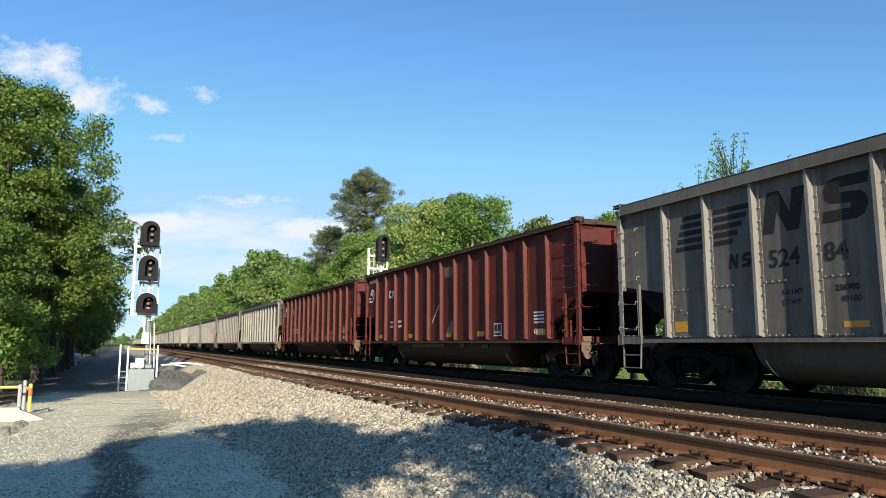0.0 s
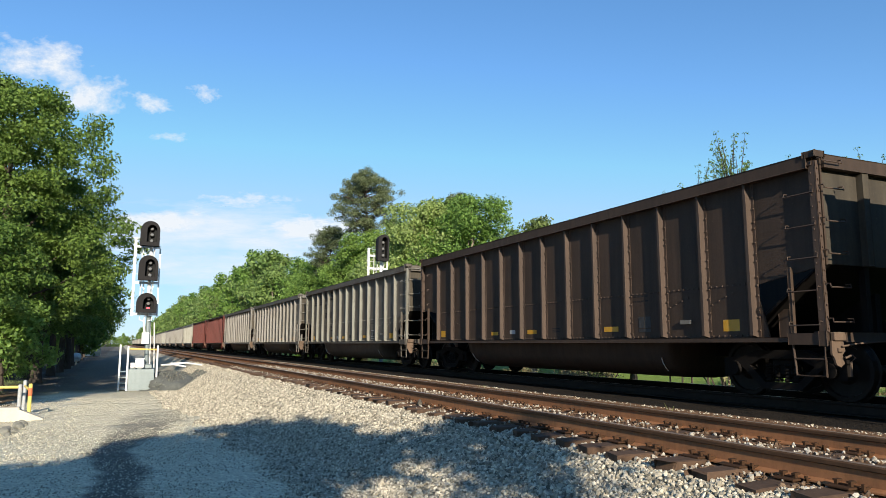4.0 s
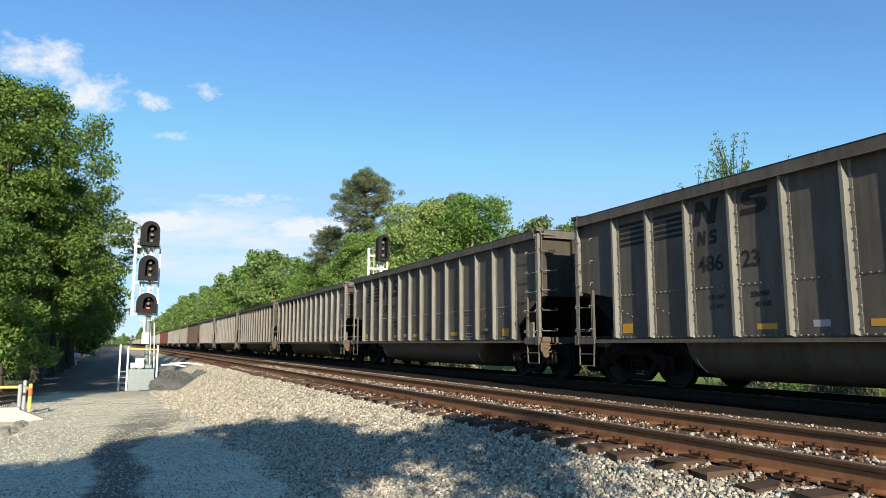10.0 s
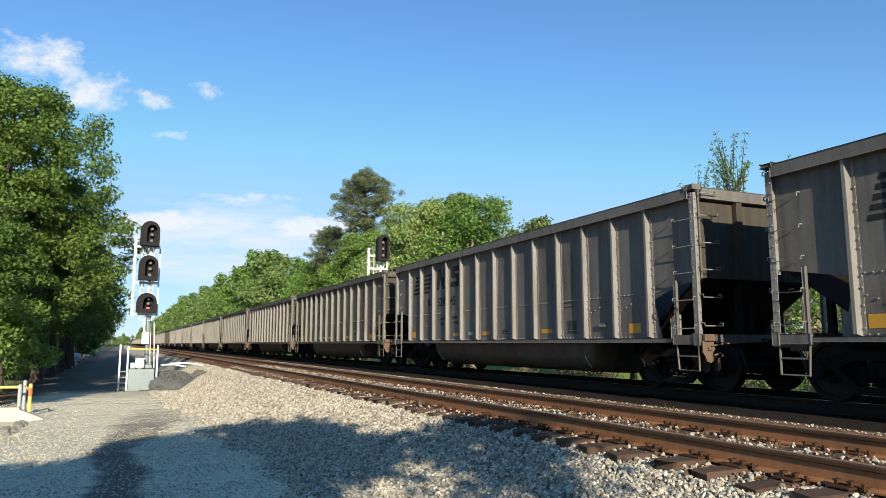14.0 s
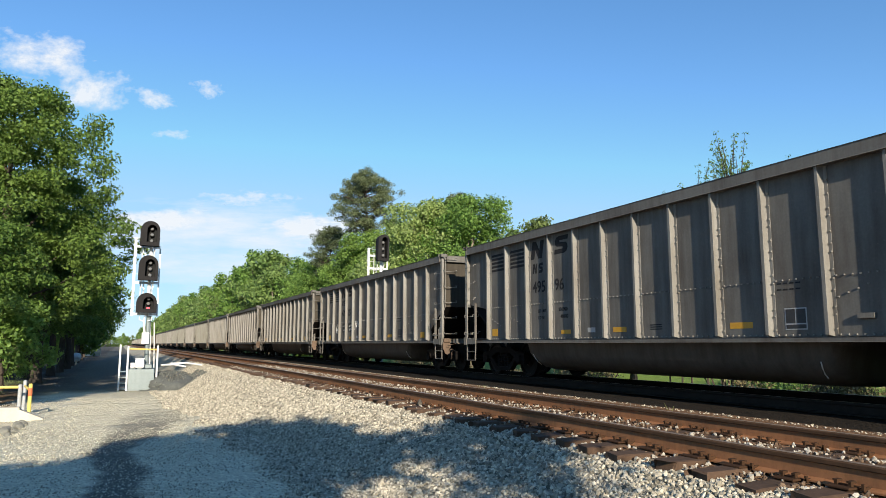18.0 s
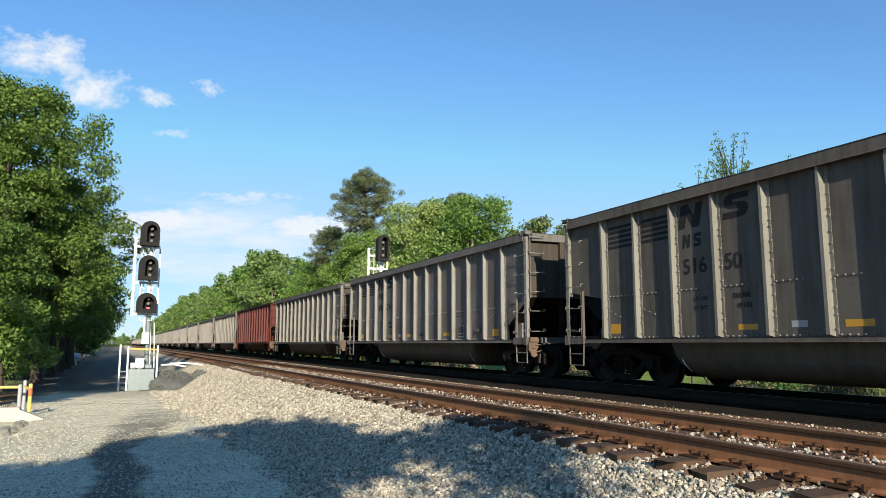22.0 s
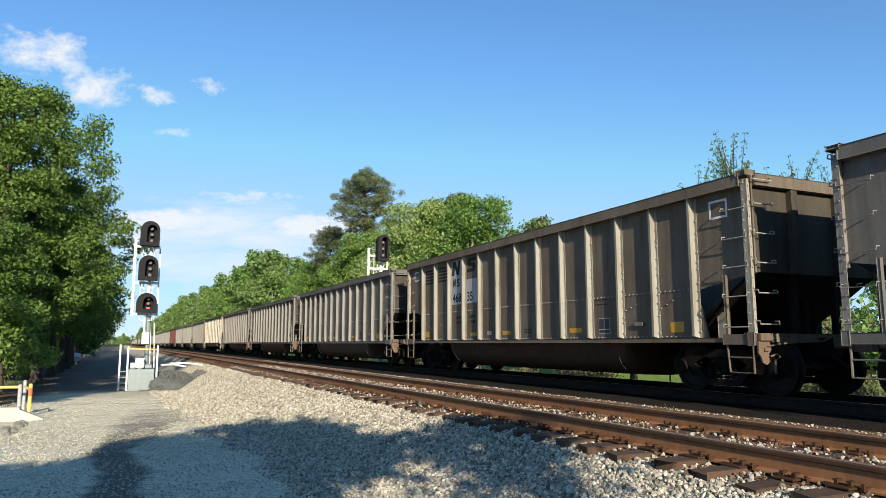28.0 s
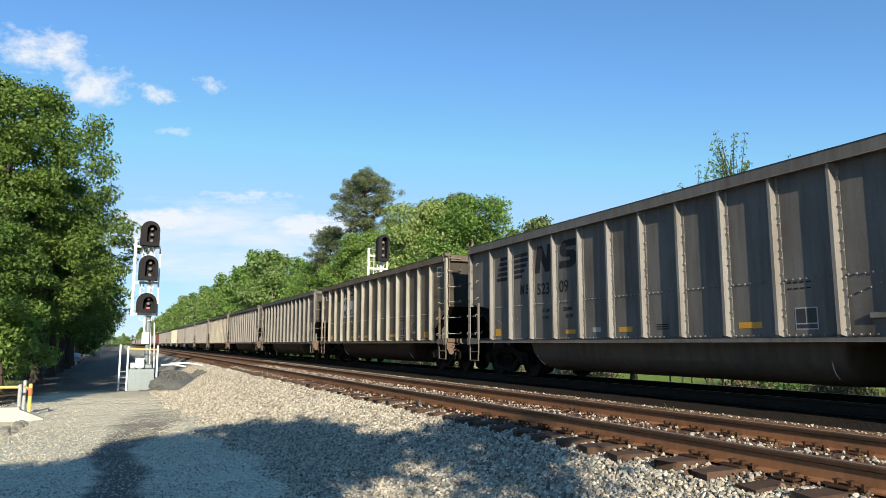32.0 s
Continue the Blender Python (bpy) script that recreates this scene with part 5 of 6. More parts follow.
copied(WOODS[0], 18.6, 66.5, 0.82, 30)
copied(WOODS[0], 20.6, 62.5, 1.06, 250)
copied(WOODS[2], 20.6, 65.0, 0.9, 310)
copied(WOODS[0], 18.8, 73.0, 0.8, 130)
stand(WOODS[0], 24.0, 47.0, 1.12)
stand(WOODS[1], 21.5, 51.5, 1.22)
stand(WOODS[2], 26.0, 57.0, 1.15)
stand(WOODS[3], 27.0, 43.5, 0.93)
for kind, x, y, s, a in ((1, 22.5, 58.0, 1.15, 40), (1, 20.0, 61.0, 0.8, 80), (0, 20.5, 67.0, 0.9, 140), (0, 24.5, 52.0, 1.14, 200), (3, 29.5, 43.0, 0.9, 90), (3, 33.0, 46.0, 0.95, 10), (3, 28.0, 41.0, 0.8, 60), (0, 31.0, 44.0, 0.86, 130), (0, 25.5, 33.0, 0.64, 60), (2, 24.0, 29.0, 0.62, 160), (0, 29.0, 40.0, 0.7, 280), (3, 26.5, 38.0, 0.7, 300)):
    copied(WOODS[kind], x, y, s, a)
rng = random.Random(8)
FARTHEST = tagged(broad_tree(29, 13.0, 1.0, 4.3, 120, 20, "leaf_e", 0.32, "pale_bark", 11, 1.0), "green broadleaf tree in the hazy distance", "tree", "far woods")
stand(FARTHEST, 20.0, 560, 1.5)
for i in range(78):
    y = 68 + 5.0 * i * (1 + i * 0.012)
    x = 18.5 + rng.random() * 7
    copied(FARTHEST if y > 260 else (WOODS if y < 90 else FAR_WOODS)[rng.choice((0, 0, 1, 2, 2, 3))], x, y, float(np.interp(y, [68, 90, 98, 106], [0.72, 0.78, 0.9, 1.22])) + 0.26 * rng.random(), rng.random() * 360)
stand(FAR_WOODS[0], 44.0, 8.0, 0.62)
stand(FAR_WOODS[1], 46.0, 14.0, 0.6)
stand(FAR_WOODS[2], 45.0, 21.0, 0.62)
stand(FAR_WOODS[3], 47.0, 28.0, 0.62)
for i in range(16):
    copied(FAR_WOODS[rng.choice((0, 1, 2, 3))], 40 + rng.random() * 14, -10 + i * 3.8, 0.5 + 0.12 * rng.random(), rng.random() * 360)


def sapling(seed, height):
    """A thin whip of a tree with a few upright twigs and scattered small leaves."""
    rng = np.random.default_rng(seed)
    tree = empty("sapling")
    bm, pts = fresh(), []
    stem = tube(fresh(), [(0, 0, -0.3), (0.1, 0, height * 0.5), (0, 0.1, height)], 0, 5, [0.05, 0.03, 0.008])
    part("trunk", stem, M["bark"], tree)
    for i in range(14):
        z = height * (0.3 + 0.6 * rng.random())
        a, r = rng.random() * 6.283, 0.2 + 0.6 * rng.random()
        tip = np.array([r * math.cos(a), r * math.sin(a), z + 0.8 + 0.9 * rng.random()])
        tube(bm, [(0, 0, z), tuple(tip)], 0, 4, [0.018, 0.005])
        for g in np.linspace(0.3, 1.0, 6):
            pts.append(np.array([0, 0, z]) + g * (tip - np.array([0, 0, z])))
    tagged(part("brushwood", bm, M["bark"], tree), kind="stuff")
    attach("crown", leaf_cloud("crown", np.array(pts), 0.12, 12, 0.033, M["leaf_b"], rng), tree)
    return tagged(tree, "thin sparse young tree behind the far track", "tree", "saplings")


WHIP = sapling(41, 7.6)
stand(WHIP, 18.45, 16.6, 1.08)
for x, y, s, a in ((18.4, 17.6, 1.04, 70), (17.6, 18.2, 0.93, 130), (18.6, 15.9, 0.86, 200), (18.0, 19.4, 0.86, 20), (18.5, 21.0, 0.8, 90), (18.4, 15.0, 0.88, 160), (18.8, 15.2, 0.84, 250), (18.3, 20.2, 0.84, 300), (18.1, 17.2, 1.0, 330), (18.9, 18.6, 0.95, 280), (18.3, 13.6, 0.82, 40), (18.6, 12.8, 0.84, 190)):
    copied(WHIP, x + 0.45, y - 0.2, s * 1.08, a)


def thicket(seed, material, label, name="bush"):
    rng = np.random.default_rng(seed)
    b = empty(name)
    bm, pts = fresh(), []
    for i in range(16):
        a, r = rng.random() * 6.283, 0.2 + 0.7 * rng.random()
        tip = (r * math.cos(a), r * math.sin(a), 0.5 + 0.7 * rng.random())
        tube(bm, [(0.2 * tip[0], 0.2 * tip[1], -0.1), tip], 0, 4, [0.014, 0.004])
        pts += [np.array(tip) * g for g in (0.6, 0.85, 1.0)]
    part("stem", bm, M["bark"], b)
    attach("leaves", leaf_cloud("leaves", np.array(pts), 0.28, 26, 0.038, M[material], rng), b)
    return tagged(b, label, "bush", "trackside brush")


BUSH = [thicket(51, "leaf_a", "low tangled green bush behind the far track"), thicket(52, "dry", "dry olive-brown brush behind the far track")]
stand(BUSH[0], 14.4, 12.0)
stand(BUSH[1], 14.0, 10.0)
rng = random.Random(4)
for i in range(34):
    y = 4 + i * 1.4 + rng.random()
    x = 13.7 + rng.random() * 1.6
    if 0.79 < x / y < 1.03:  # open lawn
        continue
    copied(BUSH[rng.choice((0, 1, 1, 1))], x, y, 0.7 + 0.6 * rng.random(), rng.random() * 360)
for i in range(22):
    copied(FAR_WOODS[rng.choice((0, 2, 2, 3))], -62 + i * 3.4, 560 + rng.random() * 60 + 4 * i, 0.8 + 0.3 * rng.random(), rng.random() * 360, -3.0)
# unseen trees added behind the viewpoint, crowns shaped to cast the lot's shade
for i in range(30):
    copied(LANE, -75 + i * 5 + 2 * rng.random(), -42 - 14 * rng.random(), 0.85 + 0.2 * rng.random(), rng.random() * 360)
shade = broad_tree(61, 8.2, 3.6, 2.6, 290, 74, "leaf_b", 0.11, spread=0.5, crown=((-3.7, 5.35, 0.75), (-3.0, 5.6, 0.85), (-2.3, 6.4, 1.15), (-1.2, 6.7, 1.15), (-1.7, 5.4, 1.3), (-0.1, 6.3, 1.0), (0.6, 5.3, 0.8), (-3.0, 5.0, 0.8), (-0.6, 5.0, 0.9), (-1.2, 5.7, 0.5), (-2.4, 5.5, 0.5)))
stand(tagged(shade, "unseen green broadleaf tree added to shade the gravel lot", "tree", "lot trees"), -0.6, -5.0)
shade = broad_tree(62, 6.4, 3.9, 1.2, 50, 42, "leaf_b", 0.08, spread=0.3, crown=((-0.45, 5.5, 0.42), (0.05, 5.5, 0.45), (0.45, 5.15, 0.4), (-0.2, 4.95, 0.4), (0.3, 4.75, 0.3)))
stand(tagged(shade, "unseen small green broadleaf tree added to shade the ballast", "tree", "lot trees"), 1.6, -5.0)
shade = broad_tree(64, 5.4, 3.2, 1.2, 44, 8, "leaf_b", 0.09, spread=0.5, crown=((-1.0, 4.7, 0.6), (-0.3, 4.3, 0.6), (0.4, 4.1, 0.5)))
stand(tagged(shade, "unseen thin sparse tree added to dapple the lot", "tree", "lot trees"), 1.4, -4.4)
# out of view to the left, added to throw shade along the lane
shade = broad_tree(63, 11.0, 4.2, 1.7, 130, 60, "leaf_b", 0.13, lobes=12, spread=0.6)
stand(tagged(shade, "unseen tall narrow green tree added to shade the lane", "tree", "lot trees"), -5.7, 17.0)
copied(WOODS[0], 27.5, 36.0, 0.84, 200)
# brush at the back of the verge
for i in range(14):
    x = 21 + 5 * rng.random()
    if 0.79 < x / (6 + i * 2.2) < 1.03:
        continue
    copied(BUSH[i % 2], x, 6 + i * 2.2, 2.4 + 0.9 * rng.random(), rng.random() * 360)

# ---- signals and small things by the lot ----


def arch_outline(w, h, inset=0.0, n=9):
    w, r = w - 2 * inset, (w - 2 * inset) / 2
    pts = [(-w / 2, inset), (w / 2, inset)]
    for i in range(n + 1):
        a = math.pi * i / n
        pts.append((r * math.cos(a), h - inset - r + r * math.sin(a)))
    return pts


def signal_head(parent, x, y, z, w, h, deep, lit):
    """A black signal head: target plate, deep arched hood, lamp case and lenses."""
    head = part("signal_head", prism(fresh(), [(p, q) for p, q in arch_outline(w * 0.92, h * 0.97)], 1, -0.03, 0.03), M["cavity"], parent, m=pose(x, y, z))
    bm = fresh()
    o = arch_outline(w, h)
    i = [(p * 0.85 + 0.09 * w, q) for p, q in arch_outline(w, h, 0.2 * w)]
    n = len(o)
    rows = []
    for prof, yy in ((o, 0.0), (o, -deep), (i, -deep), (i, -0.06)):
        rows.append([bm.verts.new((p, yy - (0.12 * (q / h) if yy < -0.1 else 0), q)) for p, q in prof])
    for a, b in zip(rows, rows[1:]):
        for k in range(n):
            bm.faces.new((a[k], a[(k + 1) % n], b[(k + 1) % n], b[k]))
    part("hood", bm, M["signal"], head)
    for k in range(3):
        c = h * (0.22 + 0.25 * k)
        bm = lathe(fresh(), [(0.1, 0.0), (0.1, 0.14), (0.085, 0.16)], pose(0.09 * w, -0.04, c, 90, 0, 0), 14)
        part("lamp_case", bm, M["signal"], head)
        bm = lathe(fresh(), [(0.08, 0.0), (0.075, 0.02), (0.04, 0.035)], pose(0.09 * w, -0.2, c, 90, 0, 0), 14)
        part("lens", bm, M["red_lens"] if lit and k == 0 else M["lens"], head, "glowing red lens" if lit and k == 0 else "")
    bm = fresh()
    for s in (-1, 1):
        tube(bm, [(s * 0.3 * w, 0.05, 0.1), (s * 0.3 * w, 0.05, -0.32), (s * 0.1, 0.05, -0.4)], 0.025, 5)
    part("bracket", bm, M["white"], head)
    return head


def signal_mast(x, y, base, heads, label, cage):
    mast = empty("railway_signal", pose(x, y, 0))
    top = max(h[0] + h[2] for h in heads)
    part("pole", lathe(fresh(), [(0.11, base), (0.11, 2.2), (0.1, 2.21)], pose(0.26, 0.16, 0), 12), M["galv"], mast)
    part("pole_top", lathe(fresh(), [(0.086, 2.2), (0.086, top - 0.3), (0.05, top - 0.25)], pose(0.2, 0.16, 0), 12), M["white"], mast)
    part("pole_base", box(fresh(), 0.0, 0.52, -0.12, 0.44, base, base + 0.2, 0.03), M["galv"], mast)
    for z, w, h, lit in heads:
        signal_head(mast, 0.1, -0.1, z, w, h, 0.42, lit)
    lo, hi = cage
    for lx in (-0.5, 0.62):
        part("ladder_rail", box(fresh(), lx - (0.08 if lx < 0 else 0.035), lx + 0.04, 0.28, 0.36, lo, hi - (0.5 if lx == 0.62 else 0)), M["white"], mast)
    for zz in (lo + 0.05, (lo + hi) / 2 - 0.35, hi - 0.5):
        part("platform_bar", box(fresh(), -0.5, 0.62, 0.26, 0.4, zz, zz + 0.11), M["white"], mast)
        part("guard_bar", tube(fresh(), [(-0.6, 0.4, zz + 0.5), (0.0, 0.75, zz + 0.5), (0.6, 0.4, zz + 0.5)], 0.02, 5), M["white"], mast)
    for xx in (-0.2, -0.06, 0.22, 0.34):
        part("conduit", tube(fresh(), [(xx, 0.28, lo + 0.3), (xx, 0.28, hi - 0.3)], 0.024, 5), M["white"], mast)
    return tagged(mast, label, "signal", "signals")


near_signal = signal_mast(0.95, 37.3, -0.33, [(5.62, 0.88, 1.2, False), (3.93, 0.88, 1.2, False), (2.35, 0.92, 0.95, True)], "three-head black railway signal on a white laddered mast", (2.2, 6.1))
part("lamp_box", box(fresh(), -0.02, 0.32, -0.1, 0.1, 0.85, 1.4, 0.02), M["white"], near_signal)
part("conduit", tube(fresh(), [(0.1, 0.0, 2.3), (0.04, -0.05, 2.0), (0.1, 0.0, 1.35)], 0.05, 6), M["white"], near_signal)
part("ladder_rail", tube(fresh(), [(0.42, 0.2, -0.3), (0.36, 0.2, 1.9)], 0.025, 5), M["white"], near_signal)
part("ladder_rail", tube(fresh(), [(0.62, 0.2, -0.3), (0.52, 0.2, 1.9)], 0.025, 5), M["white"], near_signal)
far_signal = signal_mast(13.4, 38.3, -0.75, [(5.6, 0.66, 1.5, False)], "single black signal head on a white laddered mast", (4.6, 6.4))

# the raised steel box that carries the signal
plinth = empty("signal_foundation", pose(0.75, 37.2, -1.4))
part("front_panel", box(fresh(), -0.33, 0.8, -0.62, -0.56, 0.0, 1.06, 0.01), M["galv"], plinth)
for x in (-0.33, 0.75):
    part("side_panel", box(fresh(), x, x + 0.06, -0.56, 0.9, 0.0, 1.06, 0.01), M["galv"], plinth)
for k in range(4):
    part("panel_rib", box(fresh(), -0.31, 0.78, -0.64, -0.62, 0.14 + k * 0.24, 0.17 + k * 0.24), M["galv"], plinth)
part("gravel_fill", box(fresh(), -0.27, 0.75, -0.56, 0.9, 0.2, 1.0), M["ballast"], plinth)
for k in range(4):
    part("step", box(fresh(), -0.7, -0.35, -0.5, 0.2, 0.12 + k * 0.27, 0.16 + k * 0.27, 0.008), M["galv"], plinth)
for x, y, z0, z1 in ((-0.72, -0.5, 0, 2.2), (-0.38, -0.68, 0, 2.12), (0.92, -0.4, 0.5, 2.15), (-0.72, 0.25, 0, 2.2)):
    part("handrail_post", lathe(fresh(), [(0.045, z0), (0.045, z1), (0.02, z1 + 0.03)], pose(x, y, 0), 8), M["white"], plinth)
part("safety_bar", tube(fresh(), [(-0.38, -0.68, 2.02), (0.92, -0.4, 1.98)], 0.035, 6), M["yellow_paint"], plinth)
tagged(plinth, "grey corrugated steel signal foundation with white handrails", "signal base")


def junction(x, y, z, s, label):
    j = empty("junction_box", pose(x, y, z))
    part("box_body", box(fresh(), -0.5 * s, 0.5 * s, -0.2, 0.2, 0.12, 0.12 + s, 0.03), M["white"], j)
    part("box_lid", box(fresh(), -0.54 * s, 0.54 * s, -0.22, 0.22, 0.12 + s, 0.16 + s, 0.01), M["white"], j)
    part("foot", box(fresh(), -0.1, 0.1, -0.1, 0.1, 0.0, 0.12), M["galv"], j)
    return tagged(j, label, "electrical box", "signal boxes")


junction(0.9, 37.0, -0.4, 0.4, "white metal junction box beside the signal mast")
junction(0.6, 36.9, -0.4, 0.2, "small white junction box on the signal foundation")

# dark gravel heap with white conduits beside the foundation
heap = bmesh.new()
bmesh.ops.create_uvsphere(heap, u_segments=56, v_segments=28, radius=1.0)
for v in heap.verts:
    v.co = Vector((v.co.x * 1.5, v.co.y * 2.2, max(v.co.z, -0.2) * 0.85))
    v.co *= 1 + 0.16 * noise.noise(v.co * 1.4) + 0.06 * noise.noise(v.co * 8.0)
me = finish(heap, "gravel_mound", weathered("dark_gravel", (0.125, 0.13, 0.12), (0.08, 0.082, 0.075), (0.21, 0.21, 0.19), 0.9, scale=2.5), True)
tagged(new("gravel_mound", me), "dark grey gravel heaped against the signal foundation", "gravel heap").location = (2.4, 38.0, -1.35)


def mound_top(x, y):
    h = 0.85 * np.sqrt(np.clip(1 - ((x - 2.4) / 1.5) ** 2 - ((y - 38.0) / 2.2) ** 2, 0, 1)) - 1.35
    return np.maximum(h - ground_height(x, y), 0)


stones("mound_stones", "dark grey stones lying on the gravel mound", (0.95, 3.9), (35.8, 40.2), 3600, 0.034, M["dark_stone"], 12, mound_top)
for i, (a, b) in enumerate((((1.9, 37.6, -0.18), (3.1, 38.2, -0.3)), ((2.4, 38.6, -0.14), (4.0, 39.4, -0.26)))):
    bm = tube(fresh(), [a, tuple((Vector(a) + Vector(b)) / 2 + Vector((0, 0, 0.07))), b], 0.05, 8)
    me = finish(bm, "cable_conduit", M["white"])
    tagged(new("cable_conduit", me), "white plastic cable conduit lying on gravel", "conduit", "conduits")


def bollard(x, y, h, r, paint, label, band=None):
    b = empty("bollard", pose(x, y, ground_at(x, y)))
    part("post", lathe(fresh(), [(r, -0.3), (r, h - 0.02), (r * 0.6, h)], pose(0, 0, 0), 12), M[paint], b)
    part("collar", lathe(fresh(), [(r * 1.5, -0.05), (r * 1.5, 0.06), (r, 0.08)], pose(0, 0, 0), 12), M["concrete"], b)
    if band:
        part("band", lathe(fresh(), [(r + 0.004, h - 0.34), (r + 0.004, h - 0.12)], pose(0, 0, 0), 12), M[band], b)
    return tagged(b, label, "bollard", "bollards")


bollard(-2.46, 22.9, 0.86, 0.052, "steel", "round grey steel post beside the concrete headwall")
bollard(-2.42, 23.6, 0.95, 0.05, "steel", "taller round grey steel post behind the headwall")
bollard(-2.18, 22.6, 0.88, 0.05, "yellow_paint", "yellow marker post with an orange band", "orange")
barrier = empty("pipe_barrier", pose(0, 0, 0))
zb = ground_at(-2.7, 22.9) + 0.78
part("yellow_pipe", tube(fresh(), [(-2.44, 22.9, zb), (-9.0, 23.4, zb)], 0.04, 8), M["yellow_paint"], barrier)
part("end_pipe", tube(fresh(), [(-2.42, 23.6, zb), (-2.18, 22.6, zb - 0.1)], 0.03, 8), M["yellow_paint"], barrier)
for x in (-5.4, -8.8):
    part("support", lathe(fresh(), [(0.05, -1.2), (0.05, 0.0)], pose(x, 23.1, zb), 8), M["steel"], barrier)
tagged(barrier, "yellow pipe barrier between steel posts", "barrier")
wall = empty("culvert_headwall", pose(0, 0, ground_at(-3.5, 22.0)))
part("wall_top", box(fresh(), -7.0, -2.25, 21.2, 21.55, -0.5, 0.34, 0.03), M["concrete"], wall)
bm = prism(fresh(), [(-2.3, -0.5), (-1.72, -0.5), (-1.72, 0.04), (-2.3, 0.3)], 1, 21.18, 21.5)
part("wing_wall", bm, M["concrete"], wall)
tagged(wall, "pale concrete culvert headwall at the lot's edge", "headwall")
rocks = random.Random(9)
for i in range(26):
    bm = fresh()
    bmesh.ops.create_icosphere(bm, subdivisions=2, radius=1.0)
    for v in bm.verts:
        v.co = Vector((v.co.x * 0.17, v.co.y * 0.13, v.co.z * 0.1)) * rocks.uniform(0.85, 1.12)
    ob = new("rock", finish(bm, "rock", M["dark_stone"]))
    u = rocks.random()
    x, y = -2.1 - 0.35 * u + rocks.uniform(-0.25, 0.1), 20.6 - 3.2 * u + rocks.uniform(-0.2, 0.2)
    ob.matrix_basis = pose(x, y, ground_at(x, y) + 0.03, 0, 0, rocks.uniform(0, 360)) @ Matrix.Scale(rocks.uniform(0.4, 0.95), 4)
    tagged(ob, "pale broken rock lining the culvert ditch", "rock", "ditch rocks")

# far end of the lane
tank = empty("propane_tank", pose(-5.0, 92.0, ground_at(-5, 92)))
part("tank_shell", lathe(fresh(), [(0.1, -1.0), (0.42, -0.85), (0.5, -0.6), (0.5, 0.6), (0.42, 0.85), (0.1, 1.0)], pose(0, 0, 0.8, 0, 90, 0), 16), M["tank"], tank, smooth=True)
part("dome", lathe(fresh(), [(0.16, 0), (0.16, 0.2), (0.05, 0.25)], pose(0, 0, 1.28), 10), M["tank"], tank)
for x in (-0.5, 0.5):
    part("saddle", box(fresh(), x - 0.08, x + 0.08, -0.4, 0.4, 0, 0.45), M["concrete"], tank)
tagged(tank, "white propane tank under the trees", "tank")
shed = empty("equipment_shed", pose(-5.3, 150.0, ground_at(-5, 150)))
part("wall", box(fresh(), -2.0, 2.0, -1.5, 1.5, 0, 2.4), M["galv"], shed)
part("roof", prism(fresh(), [(-2.2, 2.4), (2.2, 2.4), (0, 3.1)], 1, -1.7, 1.7), M["galv"], shed)
part("door", box(fresh(), -0.6, 0.4, -1.54, -1.5, 0.05, 2.0), M["white"], shed)
tagged(shed, "small grey metal shed at the far end of the lane", "shed")

# track switch bits on the near tie ends
for x, y in ((4.75, 11.35), (6.6, 11.3)):
    b = empty("rail_clip", pose(x, y, -0.19) @ Matrix.Scale(0.6, 4))
    part("clip_body", box(fresh(), -0.06, 0.06, -0.05, 0.05, 0, 0.1, 0.015), M["tub"], b)
    part("clip_cap", lathe(fresh(), [(0.035, 0.1), (0.045, 0.13), (0.02, 0.16)], pose(0, 0, 0), 8), M["tub"], b)
    tagged(b, "small grey metal bond clamp beside the rail", "rail clamp", "rail clamps")


def weeds(name, label, spots, blades, height, material, seed, category="weeds"):
    rng = np.random.default_rng(seed)
    verts, faces = [], []
    for x, y, spread in spots:
        for i in range(blades):
            px, py = x + rng.normal(0, spread), y + rng.normal(0, spread)
            z = float(ground_height(np.array(px), np.array(py)))
            h = height * rng.uniform(0.5, 1.3)
            a, b = rng.uniform(0, 6.283), rng.normal(0, 0.3, 2) * h
            dx, dy = 0.006 * math.cos(a), 0.006 * math.sin(a)
            n = len(verts)
            verts += [(px - dx, py - dy, z), (px + dx, py + dy, z), (px + b[0] * 0.5, py + b[1] * 0.5, z + h * 0.6), (px + b[0], py + b[1], z + h)]
            faces += [(n, n + 1, n + 2), (n + 1, n + 3, n + 2)]
    return tagged(new(name, raw_mesh(name, verts, faces, M[material])), label, category, kind="stuff")


rw = random.Random(12)
weeds("verge_grass", "rough green grass on the verge beyond the train", [(13.2 + rw.random() * 6, 3 + rw.random() * 45, 0.5) for i in range(260)], 40, 0.28, "grass", 7, "grass")
weeds("lot_weeds", "dry weeds along the tree line", [(-4.6 - rw.random() * 3, 24 + rw.random() * 26, 0.3) for i in range(90)], 22, 0.2, "leaf_d", 8)
weeds("track_weeds", "a few thin weeds between the tracks", [(7.45, 8.2, 0.01), (7.5, 14.2, 0.04)], 3, 0.16, "leaf_d", 9)

# ---- clouds ----


